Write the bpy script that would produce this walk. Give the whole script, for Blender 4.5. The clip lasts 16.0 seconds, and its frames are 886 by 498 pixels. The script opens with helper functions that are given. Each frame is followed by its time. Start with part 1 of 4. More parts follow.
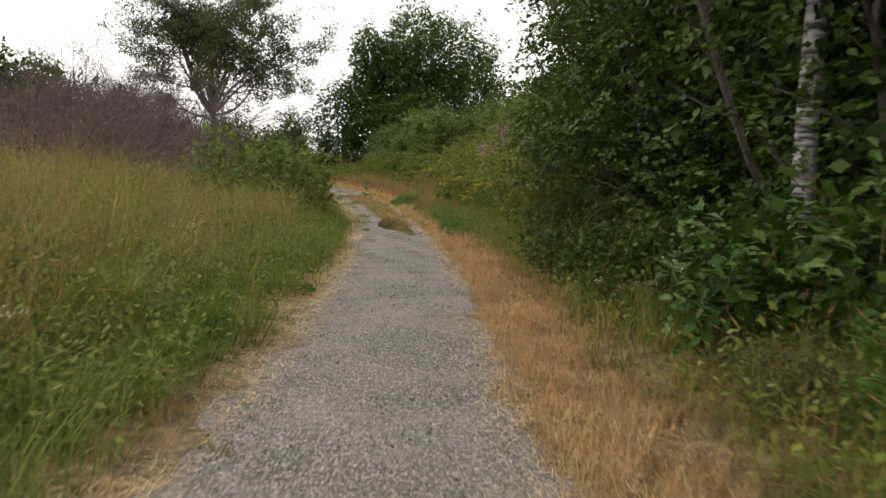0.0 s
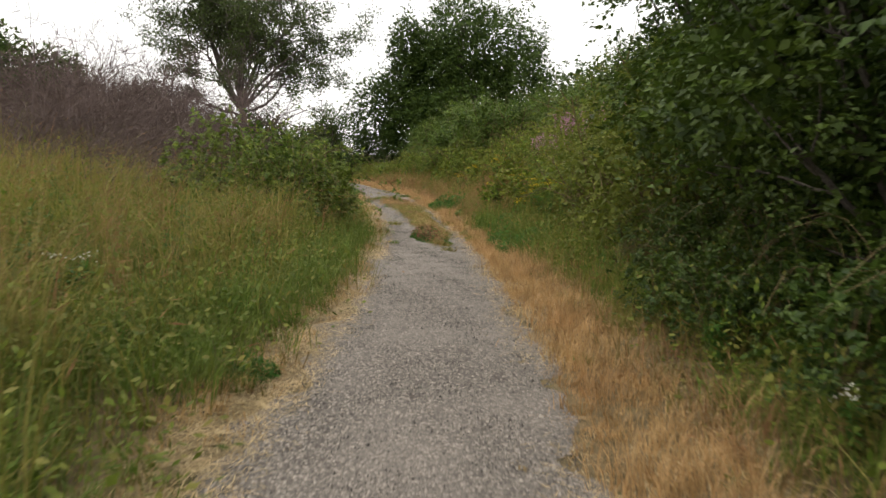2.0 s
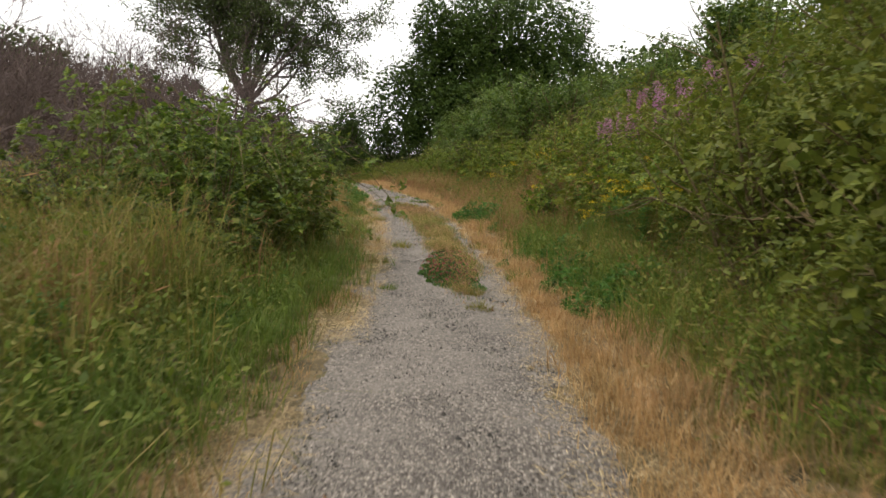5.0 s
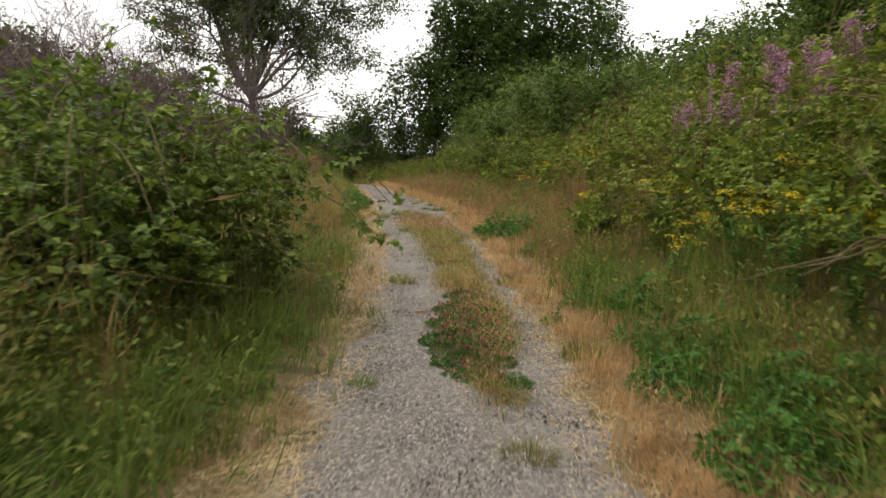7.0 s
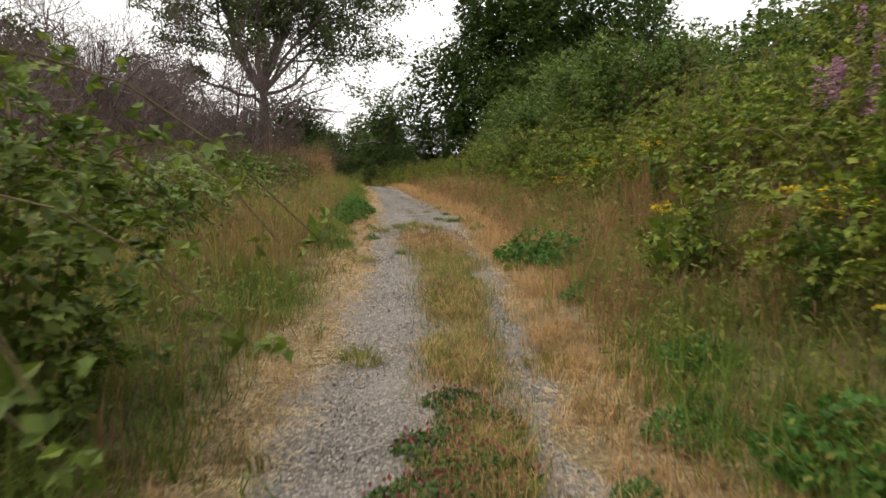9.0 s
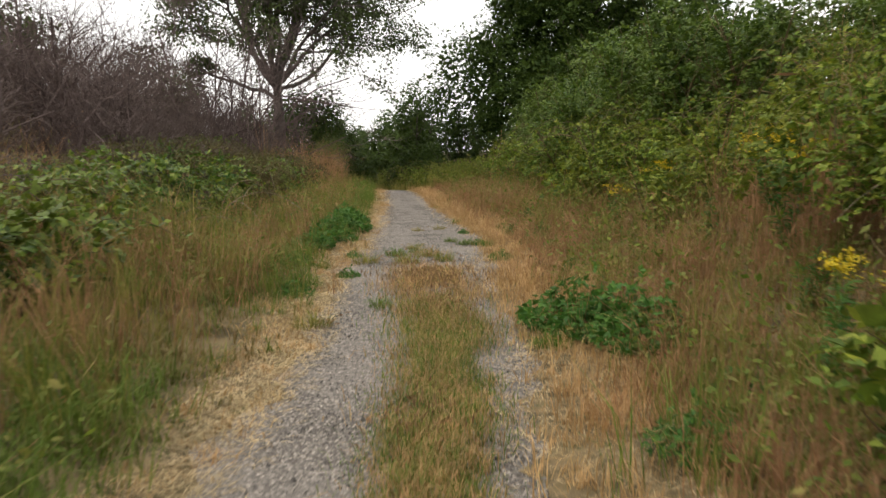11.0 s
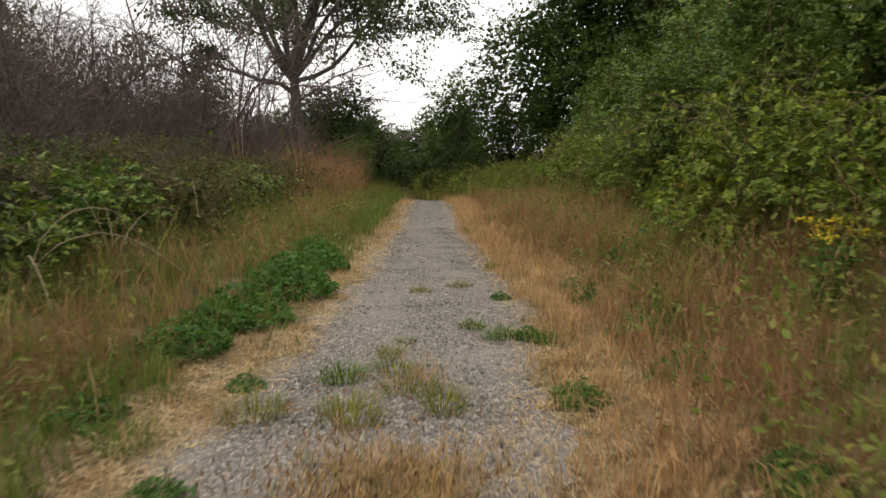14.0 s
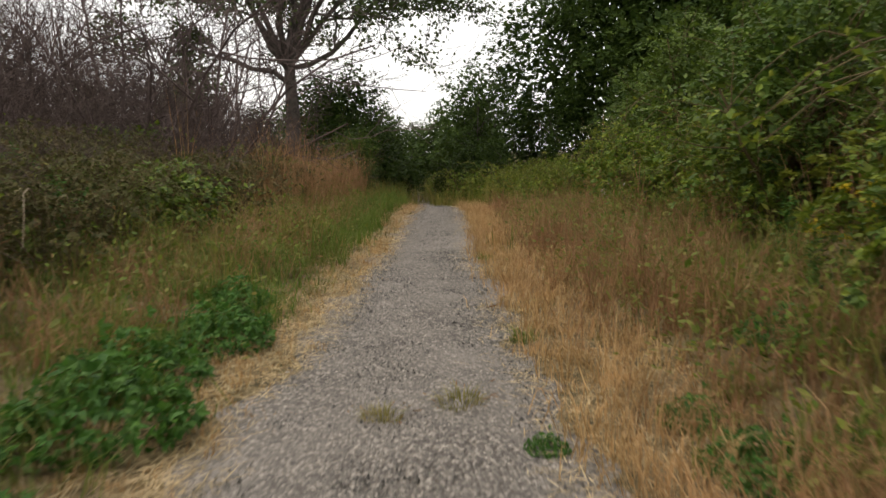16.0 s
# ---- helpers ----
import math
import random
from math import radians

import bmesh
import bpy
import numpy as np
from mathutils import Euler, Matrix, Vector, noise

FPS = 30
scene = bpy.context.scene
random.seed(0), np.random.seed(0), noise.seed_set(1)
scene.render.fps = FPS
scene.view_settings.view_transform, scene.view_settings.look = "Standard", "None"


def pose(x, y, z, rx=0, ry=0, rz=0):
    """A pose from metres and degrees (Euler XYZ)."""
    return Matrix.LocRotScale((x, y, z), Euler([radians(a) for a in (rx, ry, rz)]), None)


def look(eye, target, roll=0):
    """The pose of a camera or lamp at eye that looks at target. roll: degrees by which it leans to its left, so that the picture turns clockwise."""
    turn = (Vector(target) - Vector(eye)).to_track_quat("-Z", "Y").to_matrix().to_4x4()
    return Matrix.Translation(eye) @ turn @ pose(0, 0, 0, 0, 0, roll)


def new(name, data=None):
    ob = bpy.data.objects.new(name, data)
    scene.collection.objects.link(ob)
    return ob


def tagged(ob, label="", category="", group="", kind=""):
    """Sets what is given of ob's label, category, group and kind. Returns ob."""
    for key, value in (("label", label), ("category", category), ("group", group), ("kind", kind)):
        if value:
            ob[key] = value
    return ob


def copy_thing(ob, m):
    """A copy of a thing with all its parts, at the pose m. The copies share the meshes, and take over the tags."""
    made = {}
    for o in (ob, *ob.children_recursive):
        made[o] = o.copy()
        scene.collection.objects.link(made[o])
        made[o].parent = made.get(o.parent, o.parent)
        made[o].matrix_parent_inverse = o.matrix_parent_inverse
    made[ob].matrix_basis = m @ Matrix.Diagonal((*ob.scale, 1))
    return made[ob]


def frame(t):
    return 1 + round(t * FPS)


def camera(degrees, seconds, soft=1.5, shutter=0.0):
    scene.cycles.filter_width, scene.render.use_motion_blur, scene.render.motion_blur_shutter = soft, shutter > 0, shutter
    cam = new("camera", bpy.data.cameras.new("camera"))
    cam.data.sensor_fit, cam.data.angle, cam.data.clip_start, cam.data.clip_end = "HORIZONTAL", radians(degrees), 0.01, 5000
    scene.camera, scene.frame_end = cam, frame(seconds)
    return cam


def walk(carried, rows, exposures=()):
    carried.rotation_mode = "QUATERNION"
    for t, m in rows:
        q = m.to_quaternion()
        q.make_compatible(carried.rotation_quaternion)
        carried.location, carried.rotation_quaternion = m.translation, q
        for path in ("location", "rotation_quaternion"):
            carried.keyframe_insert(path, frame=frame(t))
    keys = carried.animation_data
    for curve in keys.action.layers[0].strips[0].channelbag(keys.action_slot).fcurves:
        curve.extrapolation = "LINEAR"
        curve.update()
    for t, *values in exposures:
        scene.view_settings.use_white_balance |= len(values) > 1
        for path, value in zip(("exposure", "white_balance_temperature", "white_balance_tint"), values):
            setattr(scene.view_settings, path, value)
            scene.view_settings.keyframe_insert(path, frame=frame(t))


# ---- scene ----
cam = camera(62.1, 16.0, 1.5, 0.5)
METRES, EYE, TILT, LEAN, TURN = 30.0, 1.5, 0.0, 0.0, 0.0
ROWS = [
    (0.0, 0.0, 0.0, 0.0, 0.19, -7.13, -1.56),
    (0.5, -0.001, 0.0345, -0.0014, 0.44, -7.29, -1.46),
    (1.0, -0.0015, 0.0682, -0.0025, 1.32, -7.26, -1.28),
    (1.5, -0.0035, 0.1015, -0.0042, 3.09, -7.34, -1.29),
    (2.0, -0.0051, 0.1345, -0.0046, 3.46, -7.25, -1.21),
    (2.5, -0.0076, 0.1667, -0.0061, 3.71, -7.38, -1.22),
    (3.0, -0.0087, 0.1995, -0.0066, 4.24, -7.29, -1.06),
    (3.5, -0.0104, 0.2309, -0.0086, 5.25, -7.31, -1.14),
    (4.0, -0.0119, 0.2639, -0.0096, 5.46, -7.33, -1.11),
    (6.5, -0.0232, 0.4178, -0.0092, 7.01, -7.31, -0.78),
    (7.0, -0.0264, 0.4502, -0.0101, 7.41, -7.42, -0.8),
    (7.5, -0.0263, 0.4824, -0.0098, 7.94, -7.35, -0.57),
    (8.0, -0.0285, 0.5135, -0.0108, 8.25, -7.35, -0.67),
    (8.5, -0.0294, 0.5453, -0.0113, 8.96, -7.4, -0.51),
    (9.0, -0.0315, 0.5751, -0.0128, 10.07, -7.41, -0.58),
    (11.5, -0.0447, 0.7246, -0.0112, 13.68, -7.49, -0.19),
    (12.0, -0.0497, 0.755, -0.0108, 14.5, -7.41, -0.03),
    (12.5, -0.0557, 0.7854, -0.0123, 15.15, -7.52, 0.0),
    (13.0, -0.0603, 0.8157, -0.0118, 16.46, -7.41, 0.17),
    (13.5, -0.0665, 0.8455, -0.0127, 16.67, -7.5, 0.14),
    (14.0, -0.0725, 0.8749, -0.0124, 16.96, -7.46, 0.23),
    (14.5, -0.0804, 0.9036, -0.0137, 17.23, -7.56, 0.05),
    (15.0, -0.0871, 0.9328, -0.0136, 17.72, -7.55, 0.19),
    (15.5, -0.0942, 0.9608, -0.0148, 18.1, -7.51, 0.16),
    (16.0, -0.1024, 0.9911, -0.0147, 18.41, -7.52, 0.21),
]
walk(cam, [(t, pose(0, 0, EYE, TILT, LEAN, TURN) @ pose(METRES * x, METRES * y, METRES * z, 90 + pitch, roll, yaw)) for t, x, y, z, yaw, pitch, roll in ROWS], exposures=[(0.0, 0.55), (8.0, 0.57), (12.5, 0.5), (16.0, 0.24)])

# ---- world, sun, exposure ----
world = bpy.data.worlds.new("overcast_sky")
scene.world = world
world.use_nodes = True
wn = world.node_tree.nodes
wn.clear()
w_out = wn.new("ShaderNodeOutputWorld")
w_bg = wn.new("ShaderNodeBackground")
w_sky = wn.new("ShaderNodeTexSky")
w_sky.sky_type = "NISHITA"
w_sky.sun_disc = False
w_sky.sun_elevation = radians(58)
w_sky.sun_rotation = radians(238)
w_sky.dust_density = 4.0
w_mul = wn.new("ShaderNodeVectorMath")
w_mul.operation = "SCALE"
w_mul.inputs["Scale"].default_value = 0.1
w_mix = wn.new("ShaderNodeMix")
w_mix.data_type = "RGBA"
w_mix.inputs["Factor"].default_value = 0.88
w_mix.inputs["B"].default_value = (1.0, 0.975, 0.94, 1)
world.node_tree.links.new(w_sky.outputs[0], w_mul.inputs[0])
world.node_tree.links.new(w_mul.outputs[0], w_mix.inputs["A"])
world.node_tree.links.new(w_mix.outputs["Result"], w_bg.inputs["Color"])
w_bg.inputs["Strength"].default_value = 1.22
world.node_tree.links.new(w_bg.outputs[0], w_out.inputs[0])
sun_data = bpy.data.lights.new("sun", "SUN")
sun_data.energy, sun_data.angle, sun_data.color = 1.1, radians(25), (1.0, 0.93, 0.82)
sun = new("sun", sun_data)
sun.matrix_world = look((0, 0, 30), (16, 10, 0))

# ---- the lie of the land ----
rng = np.random.default_rng(7)
EDGE_Y = [-30, 0, 3.2, 5.6, 9, 12.5, 16, 20.3, 23, 26, 29, 32, 34.5, 37, 40.7, 43.5, 46.4, 52, 60, 75, 110]
EDGE_L = [-1.3, -1.45, -1.45, -1.4, -1.55, -1.7, -2.0, -2.45, -2.95, -3.55, -4.4, -5.0, -5.68, -6.4, -7.52, -8.55, -9.3, -11.5, -14.9, -22, -40]
EDGE_R = [0.8, 0.7, 0.67, 0.56, 0.45, 0.2, -0.1, -0.65, -1.2, -1.72, -2.48, -3.12, -4.02, -5.0, -6.2, -7.1, -8.1, -10.4, -13.9, -20.8, -38.5]
FLOOR_Y = [-40, -10, 0, 9, 18, 21, 26, 32, 40, 47, 52, 60, 90, 200]
FLOOR_Z = [0.4, 0.15, 0, -0.2, -0.37, -0.4, -0.33, -0.2, -0.2, -0.3, -0.65, -1.05, -1.3, -1.3]


def left_edge(y):
    return np.interp(y, EDGE_Y, EDGE_L)


def right_edge(y):
    return np.interp(y, EDGE_Y, EDGE_R)


def land(x, y):
    """Height of the ground at x, y."""
    x, y = np.asarray(x, float), np.asarray(y, float)
    z = np.interp(y, FLOOR_Y, FLOOR_Z)
    dl, dr = left_edge(y) - x, x - right_edge(y)
    left = np.interp(dl, [0, 0.5, 1.8, 3, 5, 8, 15, 40, 120], [0, 0.02, 0.12, 0.38, 0.8, 1.15, 1.4, 1.4, 0.6])
    right = np.interp(dr, [0, 0.8, 1.5, 2.5, 4, 6, 9, 15, 40, 120], [0, 0.04, 0.22, 0.75, 1.5, 2.2, 2.8, 3.1, 3.1, 1.0])
    bank = np.interp(y, [0, 8, 18, 27, 33, 46, 80], [0.35, 0.4, 1, 1, 0.5, 0.42, 0.25])
    off = np.clip(np.maximum(dl, dr) / 1.5, 0, 1)
    bumps = 0.05 * np.sin(1.7 * x + 0.9 * y) + 0.04 * np.sin(2.9 * y - 1.3 * x) + 0.03 * np.sin(4.1 * x + 3.3 * y)
    return z + left + right * bank + off * bumps


def patchy(x, y, scale, seed):
    """Smooth patches from 0 to 1 over the plan."""
    a = np.sin(scale * (x * 1.0 + y * 0.37) + seed) + np.sin(scale * (y * 0.83 - x * 0.51) + 2.1 * seed)
    b = np.sin(scale * 2.3 * (x * 0.6 + y * 0.7) + 3.3 * seed) + np.sin(scale * 2.1 * (y * 0.4 - x * 0.9) + 1.7 * seed)
    return np.clip(0.5 + 0.17 * a + 0.12 * b, 0, 1)


# ---- materials ----
def node_material(name):
    m = bpy.data.materials.new(name)
    m.use_nodes = True
    nt = m.node_tree
    nt.nodes.clear()
    return m, nt, nt.nodes, nt.links


def ramp(nt, fac, stops):
    r = nt.nodes.new("ShaderNodeValToRGB")
    e = r.color_ramp.elements
    while len(e) < len(stops):
        e.new(0.5)
    for el, (pos, col) in zip(e, stops):
        el.position, el.color = pos, (*col, 1)
    nt.links.new(fac, r.inputs[0])
    return r.outputs[0]


def noise_tex(nt, scale, detail=4, rough=0.6):
    g = nt.nodes.new("ShaderNodeNewGeometry")
    n = nt.nodes.new("ShaderNodeTexNoise")
    n.inputs["Scale"].default_value, n.inputs["Detail"].default_value, n.inputs["Roughness"].default_value = scale, detail, rough
    nt.links.new(g.outputs["Position"], n.inputs["Vector"])
    return n.outputs[0]


def mixed(nt, fac, a, b, blend="MIX"):
    m = nt.nodes.new("ShaderNodeMix")
    m.data_type, m.blend_type = "RGBA", blend
    for key, v in (("Factor", fac), ("A", a), ("B", b)):
        if isinstance(v, (int, float)):
            m.inputs[key].default_value = v
        elif isinstance(v, tuple):
            m.inputs[key].default_value = (*v, 1)
        else:
            nt.links.new(v, m.inputs[key])
    return m.outputs["Result"]


def plant_material(name, colours, patch=None, translucent=0.25, rough=0.55, gloss=0.3, scale=0.9, tufts=4.5):
    """Leaves or blades: every piece its own tone out of colours, drifting with slow patches and from tuft to tuft."""
    m, nt, nodes, links = node_material(name)
    geo = nodes.new("ShaderNodeNewGeometry")
    n = len(colours) - 1
    tone = ramp(nt, geo.outputs["Random Per Island"], [(i / max(n, 1), c) for i, c in enumerate(colours)])
    if patch:
        drift = ramp(nt, noise_tex(nt, scale, 3), [(0.42, (0, 0, 0)), (0.62, (1, 1, 1))])
        tone = mixed(nt, drift, tone, mixed(nt, 0.65, tone, patch))
    fine = ramp(nt, noise_tex(nt, 45, 2), [(0.3, (0.75, 0.75, 0.75)), (0.7, (1.0, 1.0, 1.0))])
    tone = mixed(nt, 1.0, tone, fine, "MULTIPLY")
    tuft = ramp(nt, noise_tex(nt, tufts, 2), [(0.36, (0.6, 0.62, 0.6)), (0.64, (1.0, 1.0, 1.0))])
    tone = mixed(nt, 1.0, tone, tuft, "MULTIPLY")
    bright = nodes.new("ShaderNodeHueSaturation")
    bright.inputs["Value"].default_value = 1.35
    links.new(tone, bright.inputs["Color"])
    tone = bright.outputs[0]
    b = nodes.new("ShaderNodeBsdfPrincipled")
    b.inputs["Roughness"].default_value = rough
    b.inputs["Specular IOR Level"].default_value = gloss
    links.new(tone, b.inputs["Base Color"])
    tr = nodes.new("ShaderNodeBsdfTranslucent")
    links.new(tone, tr.inputs["Color"])
    mx = nodes.new("ShaderNodeMixShader")
    mx.inputs[0].default_value = translucent
    links.new(b.outputs[0], mx.inputs[1])
    links.new(tr.outputs[0], mx.inputs[2])
    out = nodes.new("ShaderNodeOutputMaterial")
    links.new(mx.outputs[0], out.inputs[0])
    return m


def rough_material(name, tones, scale, fine_scale, bump=0.3, rough=0.9, dist=0.01):
    m, nt, nodes, links = node_material(name)
    big = noise_tex(nt, scale, 5)
    col = ramp(nt, big, tones)
    small = noise_tex(nt, fine_scale, 4, 0.7)
    col = mixed(nt, 1.0, col, ramp(nt, small, [(0.3, (0.6, 0.6, 0.6)), (0.7, (1.3, 1.3, 1.3))]), "MULTIPLY")
    b = nodes.new("ShaderNodeBsdfPrincipled")
    b.inputs["Roughness"].default_value = rough
    b.inputs["Specular IOR Level"].default_value = 0.25
    links.new(col, b.inputs["Base Color"])
    bp = nodes.new("ShaderNodeBump")
    bp.inputs["Strength"].default_value, bp.inputs["Distance"].default_value = bump, dist
    links.new(small, bp.inputs["Height"])
    links.new(bp.outputs[0], b.inputs["Normal"])
    out = nodes.new("ShaderNodeOutputMaterial")
    links.new(b.outputs[0], out.inputs[0])
    return m


def gravel_material():
    m, nt, nodes, links = node_material("grey_gravel")
    geo = nodes.new("ShaderNodeNewGeometry")
    v = nodes.new("ShaderNodeTexVoronoi")
    v.inputs["Scale"].default_value = 70
    links.new(geo.outputs["Position"], v.inputs["Vector"])
    sep = nodes.new("ShaderNodeSeparateColor")
    links.new(v.outputs["Color"], sep.inputs[0])
    stone = ramp(nt, sep.outputs[0], [(0, (0.066, 0.058, 0.051)), (0.45, (0.15, 0.133, 0.116)), (0.8, (0.25, 0.222, 0.193)), (1, (0.45, 0.40, 0.34))])
    gaps = ramp(nt, v.outputs["Distance"], [(0.35, (1, 1, 1)), (0.75, (0.5, 0.47, 0.44))])
    col = mixed(nt, 1.0, stone, gaps, "MULTIPLY")
    worn = ramp(nt, noise_tex(nt, 0.9, 5), [(0.4, (0, 0, 0)), (0.65, (1, 1, 1))])
    dust = ramp(nt, noise_tex(nt, 30, 4), [(0.3, (0.18, 0.158, 0.138)), (0.7, (0.285, 0.252, 0.218))])
    half = nodes.new("ShaderNodeMath")
    half.operation = "MULTIPLY"
    half.inputs[1].default_value = 0.42
    links.new(worn, half.inputs[0])
    col = mixed(nt, half.outputs[0], col, dust)
    b = nodes.new("ShaderNodeBsdfPrincipled")
    b.inputs["Roughness"].default_value = 0.88
    b.inputs["Specular IOR Level"].default_value = 0.3
    links.new(col, b.inputs["Base Color"])
    bp = nodes.new("ShaderNodeBump")
    bp.invert = True
    bp.inputs["Strength"].default_value, bp.inputs["Distance"].default_value = 0.8, 0.008
    links.new(v.outputs["Distance"], bp.inputs["Height"])
    links.new(bp.outputs[0], b.inputs["Normal"])
    out = nodes.new("ShaderNodeOutputMaterial")
    links.new(b.outputs[0], out.inputs[0])
    return m


def birch_material():
    m, nt, nodes, links = node_material("birch_bark")
    geo = nodes.new("ShaderNodeNewGeometry")
    mp = nodes.new("ShaderNodeMapping")
    mp.inputs["Scale"].default_value = (4, 4, 26)
    links.new(geo.outputs["Position"], mp.inputs["Vector"])
    n = nodes.new("ShaderNodeTexNoise")
    n.inputs["Scale"].default_value, n.inputs["Detail"].default_value = 1.0, 5
    links.new(mp.outputs[0], n.inputs["Vector"])
    col = ramp(nt, n.outputs[0], [(0.38, (0.03, 0.028, 0.025)), (0.46, (0.2, 0.19, 0.17)), (0.56, (0.42, 0.40, 0.37)), (0.85, (0.6, 0.58, 0.54))])
    col = mixed(nt, ramp(nt, noise_tex(nt, 5, 4), [(0.55, (0, 0, 0)), (0.7, (1, 1, 1))]), col, (0.2, 0.19, 0.16))
    b = nodes.new("ShaderNodeBsdfPrincipled")
    b.inputs["Roughness"].default_value = 0.7
    links.new(col, b.inputs["Base Color"])
    bp = nodes.new("ShaderNodeBump")
    bp.inputs["Strength"].default_value, bp.inputs["Distance"].default_value = 0.4, 0.01
    links.new(n.outputs[0], bp.inputs["Height"])
    links.new(bp.outputs[0], b.inputs["Normal"])
    out = nodes.new("ShaderNodeOutputMaterial")
    links.new(b.outputs[0], out.inputs[0])
    return m


SOIL = rough_material("earth_and_litter", [(0.3, (0.06, 0.05, 0.025)), (0.45, (0.13, 0.10, 0.05)), (0.55, (0.20, 0.145, 0.075)), (0.7, (0.11, 0.10, 0.04))], 5, 90, 1.0)
GRAVEL = gravel_material()
STONE = plant_material("gravel_stone", [(0.06, 0.055, 0.051), (0.12, 0.108, 0.099), (0.21, 0.19, 0.172), (0.36, 0.325, 0.28)], None, 0.0, 0.85, 0.3, 0.9, 1.3)
BARK = rough_material("oak_bark", [(0.3, (0.06, 0.05, 0.042)), (0.7, (0.14, 0.12, 0.10))], 4, 40, 0.8, 0.9, 0.02)
DEAD = rough_material("dead_twig_bark", [(0.3, (0.06, 0.042, 0.038)), (0.7, (0.15, 0.11, 0.10))], 1.2, 30, 0.4)
CANE = rough_material("bramble_cane", [(0.3, (0.09, 0.06, 0.03)), (0.7, (0.16, 0.13, 0.06))], 3, 40, 0.3)
BIRCH = birch_material()
STRAW = plant_material("dry_straw", [(0.38, 0.27, 0.14), (0.52, 0.39, 0.21), (0.64, 0.51, 0.30)], (0.44, 0.33, 0.19), 0.2, 0.7, 0.25)
TAN = plant_material("dry_tan_grass", [(0.33, 0.195, 0.08), (0.47, 0.295, 0.13), (0.59, 0.405, 0.195)], (0.42, 0.245, 0.115), 0.33, 0.7, 0.2)
BROWN_GRASS = plant_material("brown_tall_grass", [(0.18, 0.10, 0.048), (0.33, 0.185, 0.088), (0.47, 0.30, 0.15)], (0.32, 0.165, 0.088), 0.38, 0.7, 0.2)
OLIVE_GRASS = plant_material("olive_meadow_grass", [(0.11, 0.135, 0.02), (0.19, 0.205, 0.036), (0.35, 0.285, 0.09)], (0.26, 0.20, 0.065), 0.42, 0.65, 0.2)
GREEN_GRASS = plant_material("green_grass", [(0.06, 0.115, 0.014), (0.11, 0.18, 0.024), (0.18, 0.235, 0.046)], (0.16, 0.175, 0.036), 0.4, 0.65, 0.2)
THATCH = plant_material("old_grass_thatch", [(0.12, 0.12, 0.025), (0.20, 0.165, 0.05), (0.30, 0.22, 0.10), (0.10, 0.135, 0.022)], (0.22, 0.155, 0.07), 0.3, 0.7, 0.2, 1.1)
BROOM_TWIG = plant_material("dead_broom_twig", [(0.07, 0.051, 0.044), (0.115, 0.085, 0.074), (0.18, 0.142, 0.126)], (0.10, 0.07, 0.06), 0.0, 0.9, 0.1, 0.5)
HERB = plant_material("meadow_herb_leaf", [(0.07, 0.11, 0.014), (0.115, 0.17, 0.02), (0.165, 0.205, 0.03), (0.26, 0.22, 0.065)], (0.19, 0.18, 0.045), 0.42, 0.6, 0.2, 0.7)
SEED_HEAD = plant_material("grass_seed_heads", [(0.20, 0.112, 0.056), (0.30, 0.165, 0.08), (0.37, 0.22, 0.11)], None, 0.4, 0.8, 0.1)
BRAMBLE = plant_material("bramble_leaf", [(0.036, 0.07, 0.010), (0.07, 0.12, 0.015), (0.125, 0.19, 0.023), (0.22, 0.26, 0.032)], (0.14, 0.18, 0.025), 0.32, 0.5, 0.3, 0.5)
BANK_LEAF = plant_material("bank_bramble_leaf", [(0.042, 0.078, 0.010), (0.095, 0.155, 0.016), (0.16, 0.225, 0.024), (0.26, 0.28, 0.034)], (0.20, 0.20, 0.03), 0.32, 0.55, 0.25, 0.7)
DRY_BRAMBLE = plant_material("fading_bramble_leaf", [(0.045, 0.05, 0.014), (0.085, 0.07, 0.024), (0.11, 0.095, 0.028), (0.17, 0.11, 0.055)], (0.07, 0.085, 0.02), 0.25, 0.65, 0.2, 0.8)
HAZEL = plant_material("hazel_leaf", [(0.03, 0.062, 0.009), (0.055, 0.10, 0.014), (0.09, 0.145, 0.02), (0.14, 0.185, 0.025)], (0.10, 0.14, 0.02), 0.3, 0.55, 0.25, 0.5)
ELDER = plant_material("elder_leaf", [(0.03, 0.07, 0.010), (0.05, 0.105, 0.016), (0.085, 0.15, 0.022)], None, 0.3, 0.5, 0.3)
# Alder's own colour; the brambles under the trees borrow it as shade.
ALDER_AND_SHADED = plant_material("alder_and_shaded_leaf", [(0.022, 0.046, 0.007), (0.042, 0.078, 0.011), (0.085, 0.13, 0.018)], (0.07, 0.10, 0.014), 0.32, 0.5, 0.3, 0.8)
WILLOW = plant_material("willow_leaf", [(0.09, 0.12, 0.016), (0.13, 0.155, 0.022), (0.18, 0.19, 0.03)], None, 0.38, 0.55, 0.25)
OAK = plant_material("oak_leaf", [(0.04, 0.06, 0.015), (0.058, 0.08, 0.02), (0.08, 0.105, 0.027)], None, 0.25, 0.6, 0.2)
DARK_TREE = plant_material("dense_tree_leaf", [(0.03, 0.055, 0.010), (0.05, 0.085, 0.014), (0.085, 0.125, 0.021)], None, 0.25, 0.65, 0.18)
WEED = plant_material("weed_leaf", [(0.04, 0.11, 0.016), (0.065, 0.155, 0.022), (0.095, 0.19, 0.03)], None, 0.35, 0.55, 0.3)
YELLOW = plant_material("yellow_petal", [(0.46, 0.33, 0.01), (0.58, 0.45, 0.02)], None, 0.3, 0.6, 0.2)
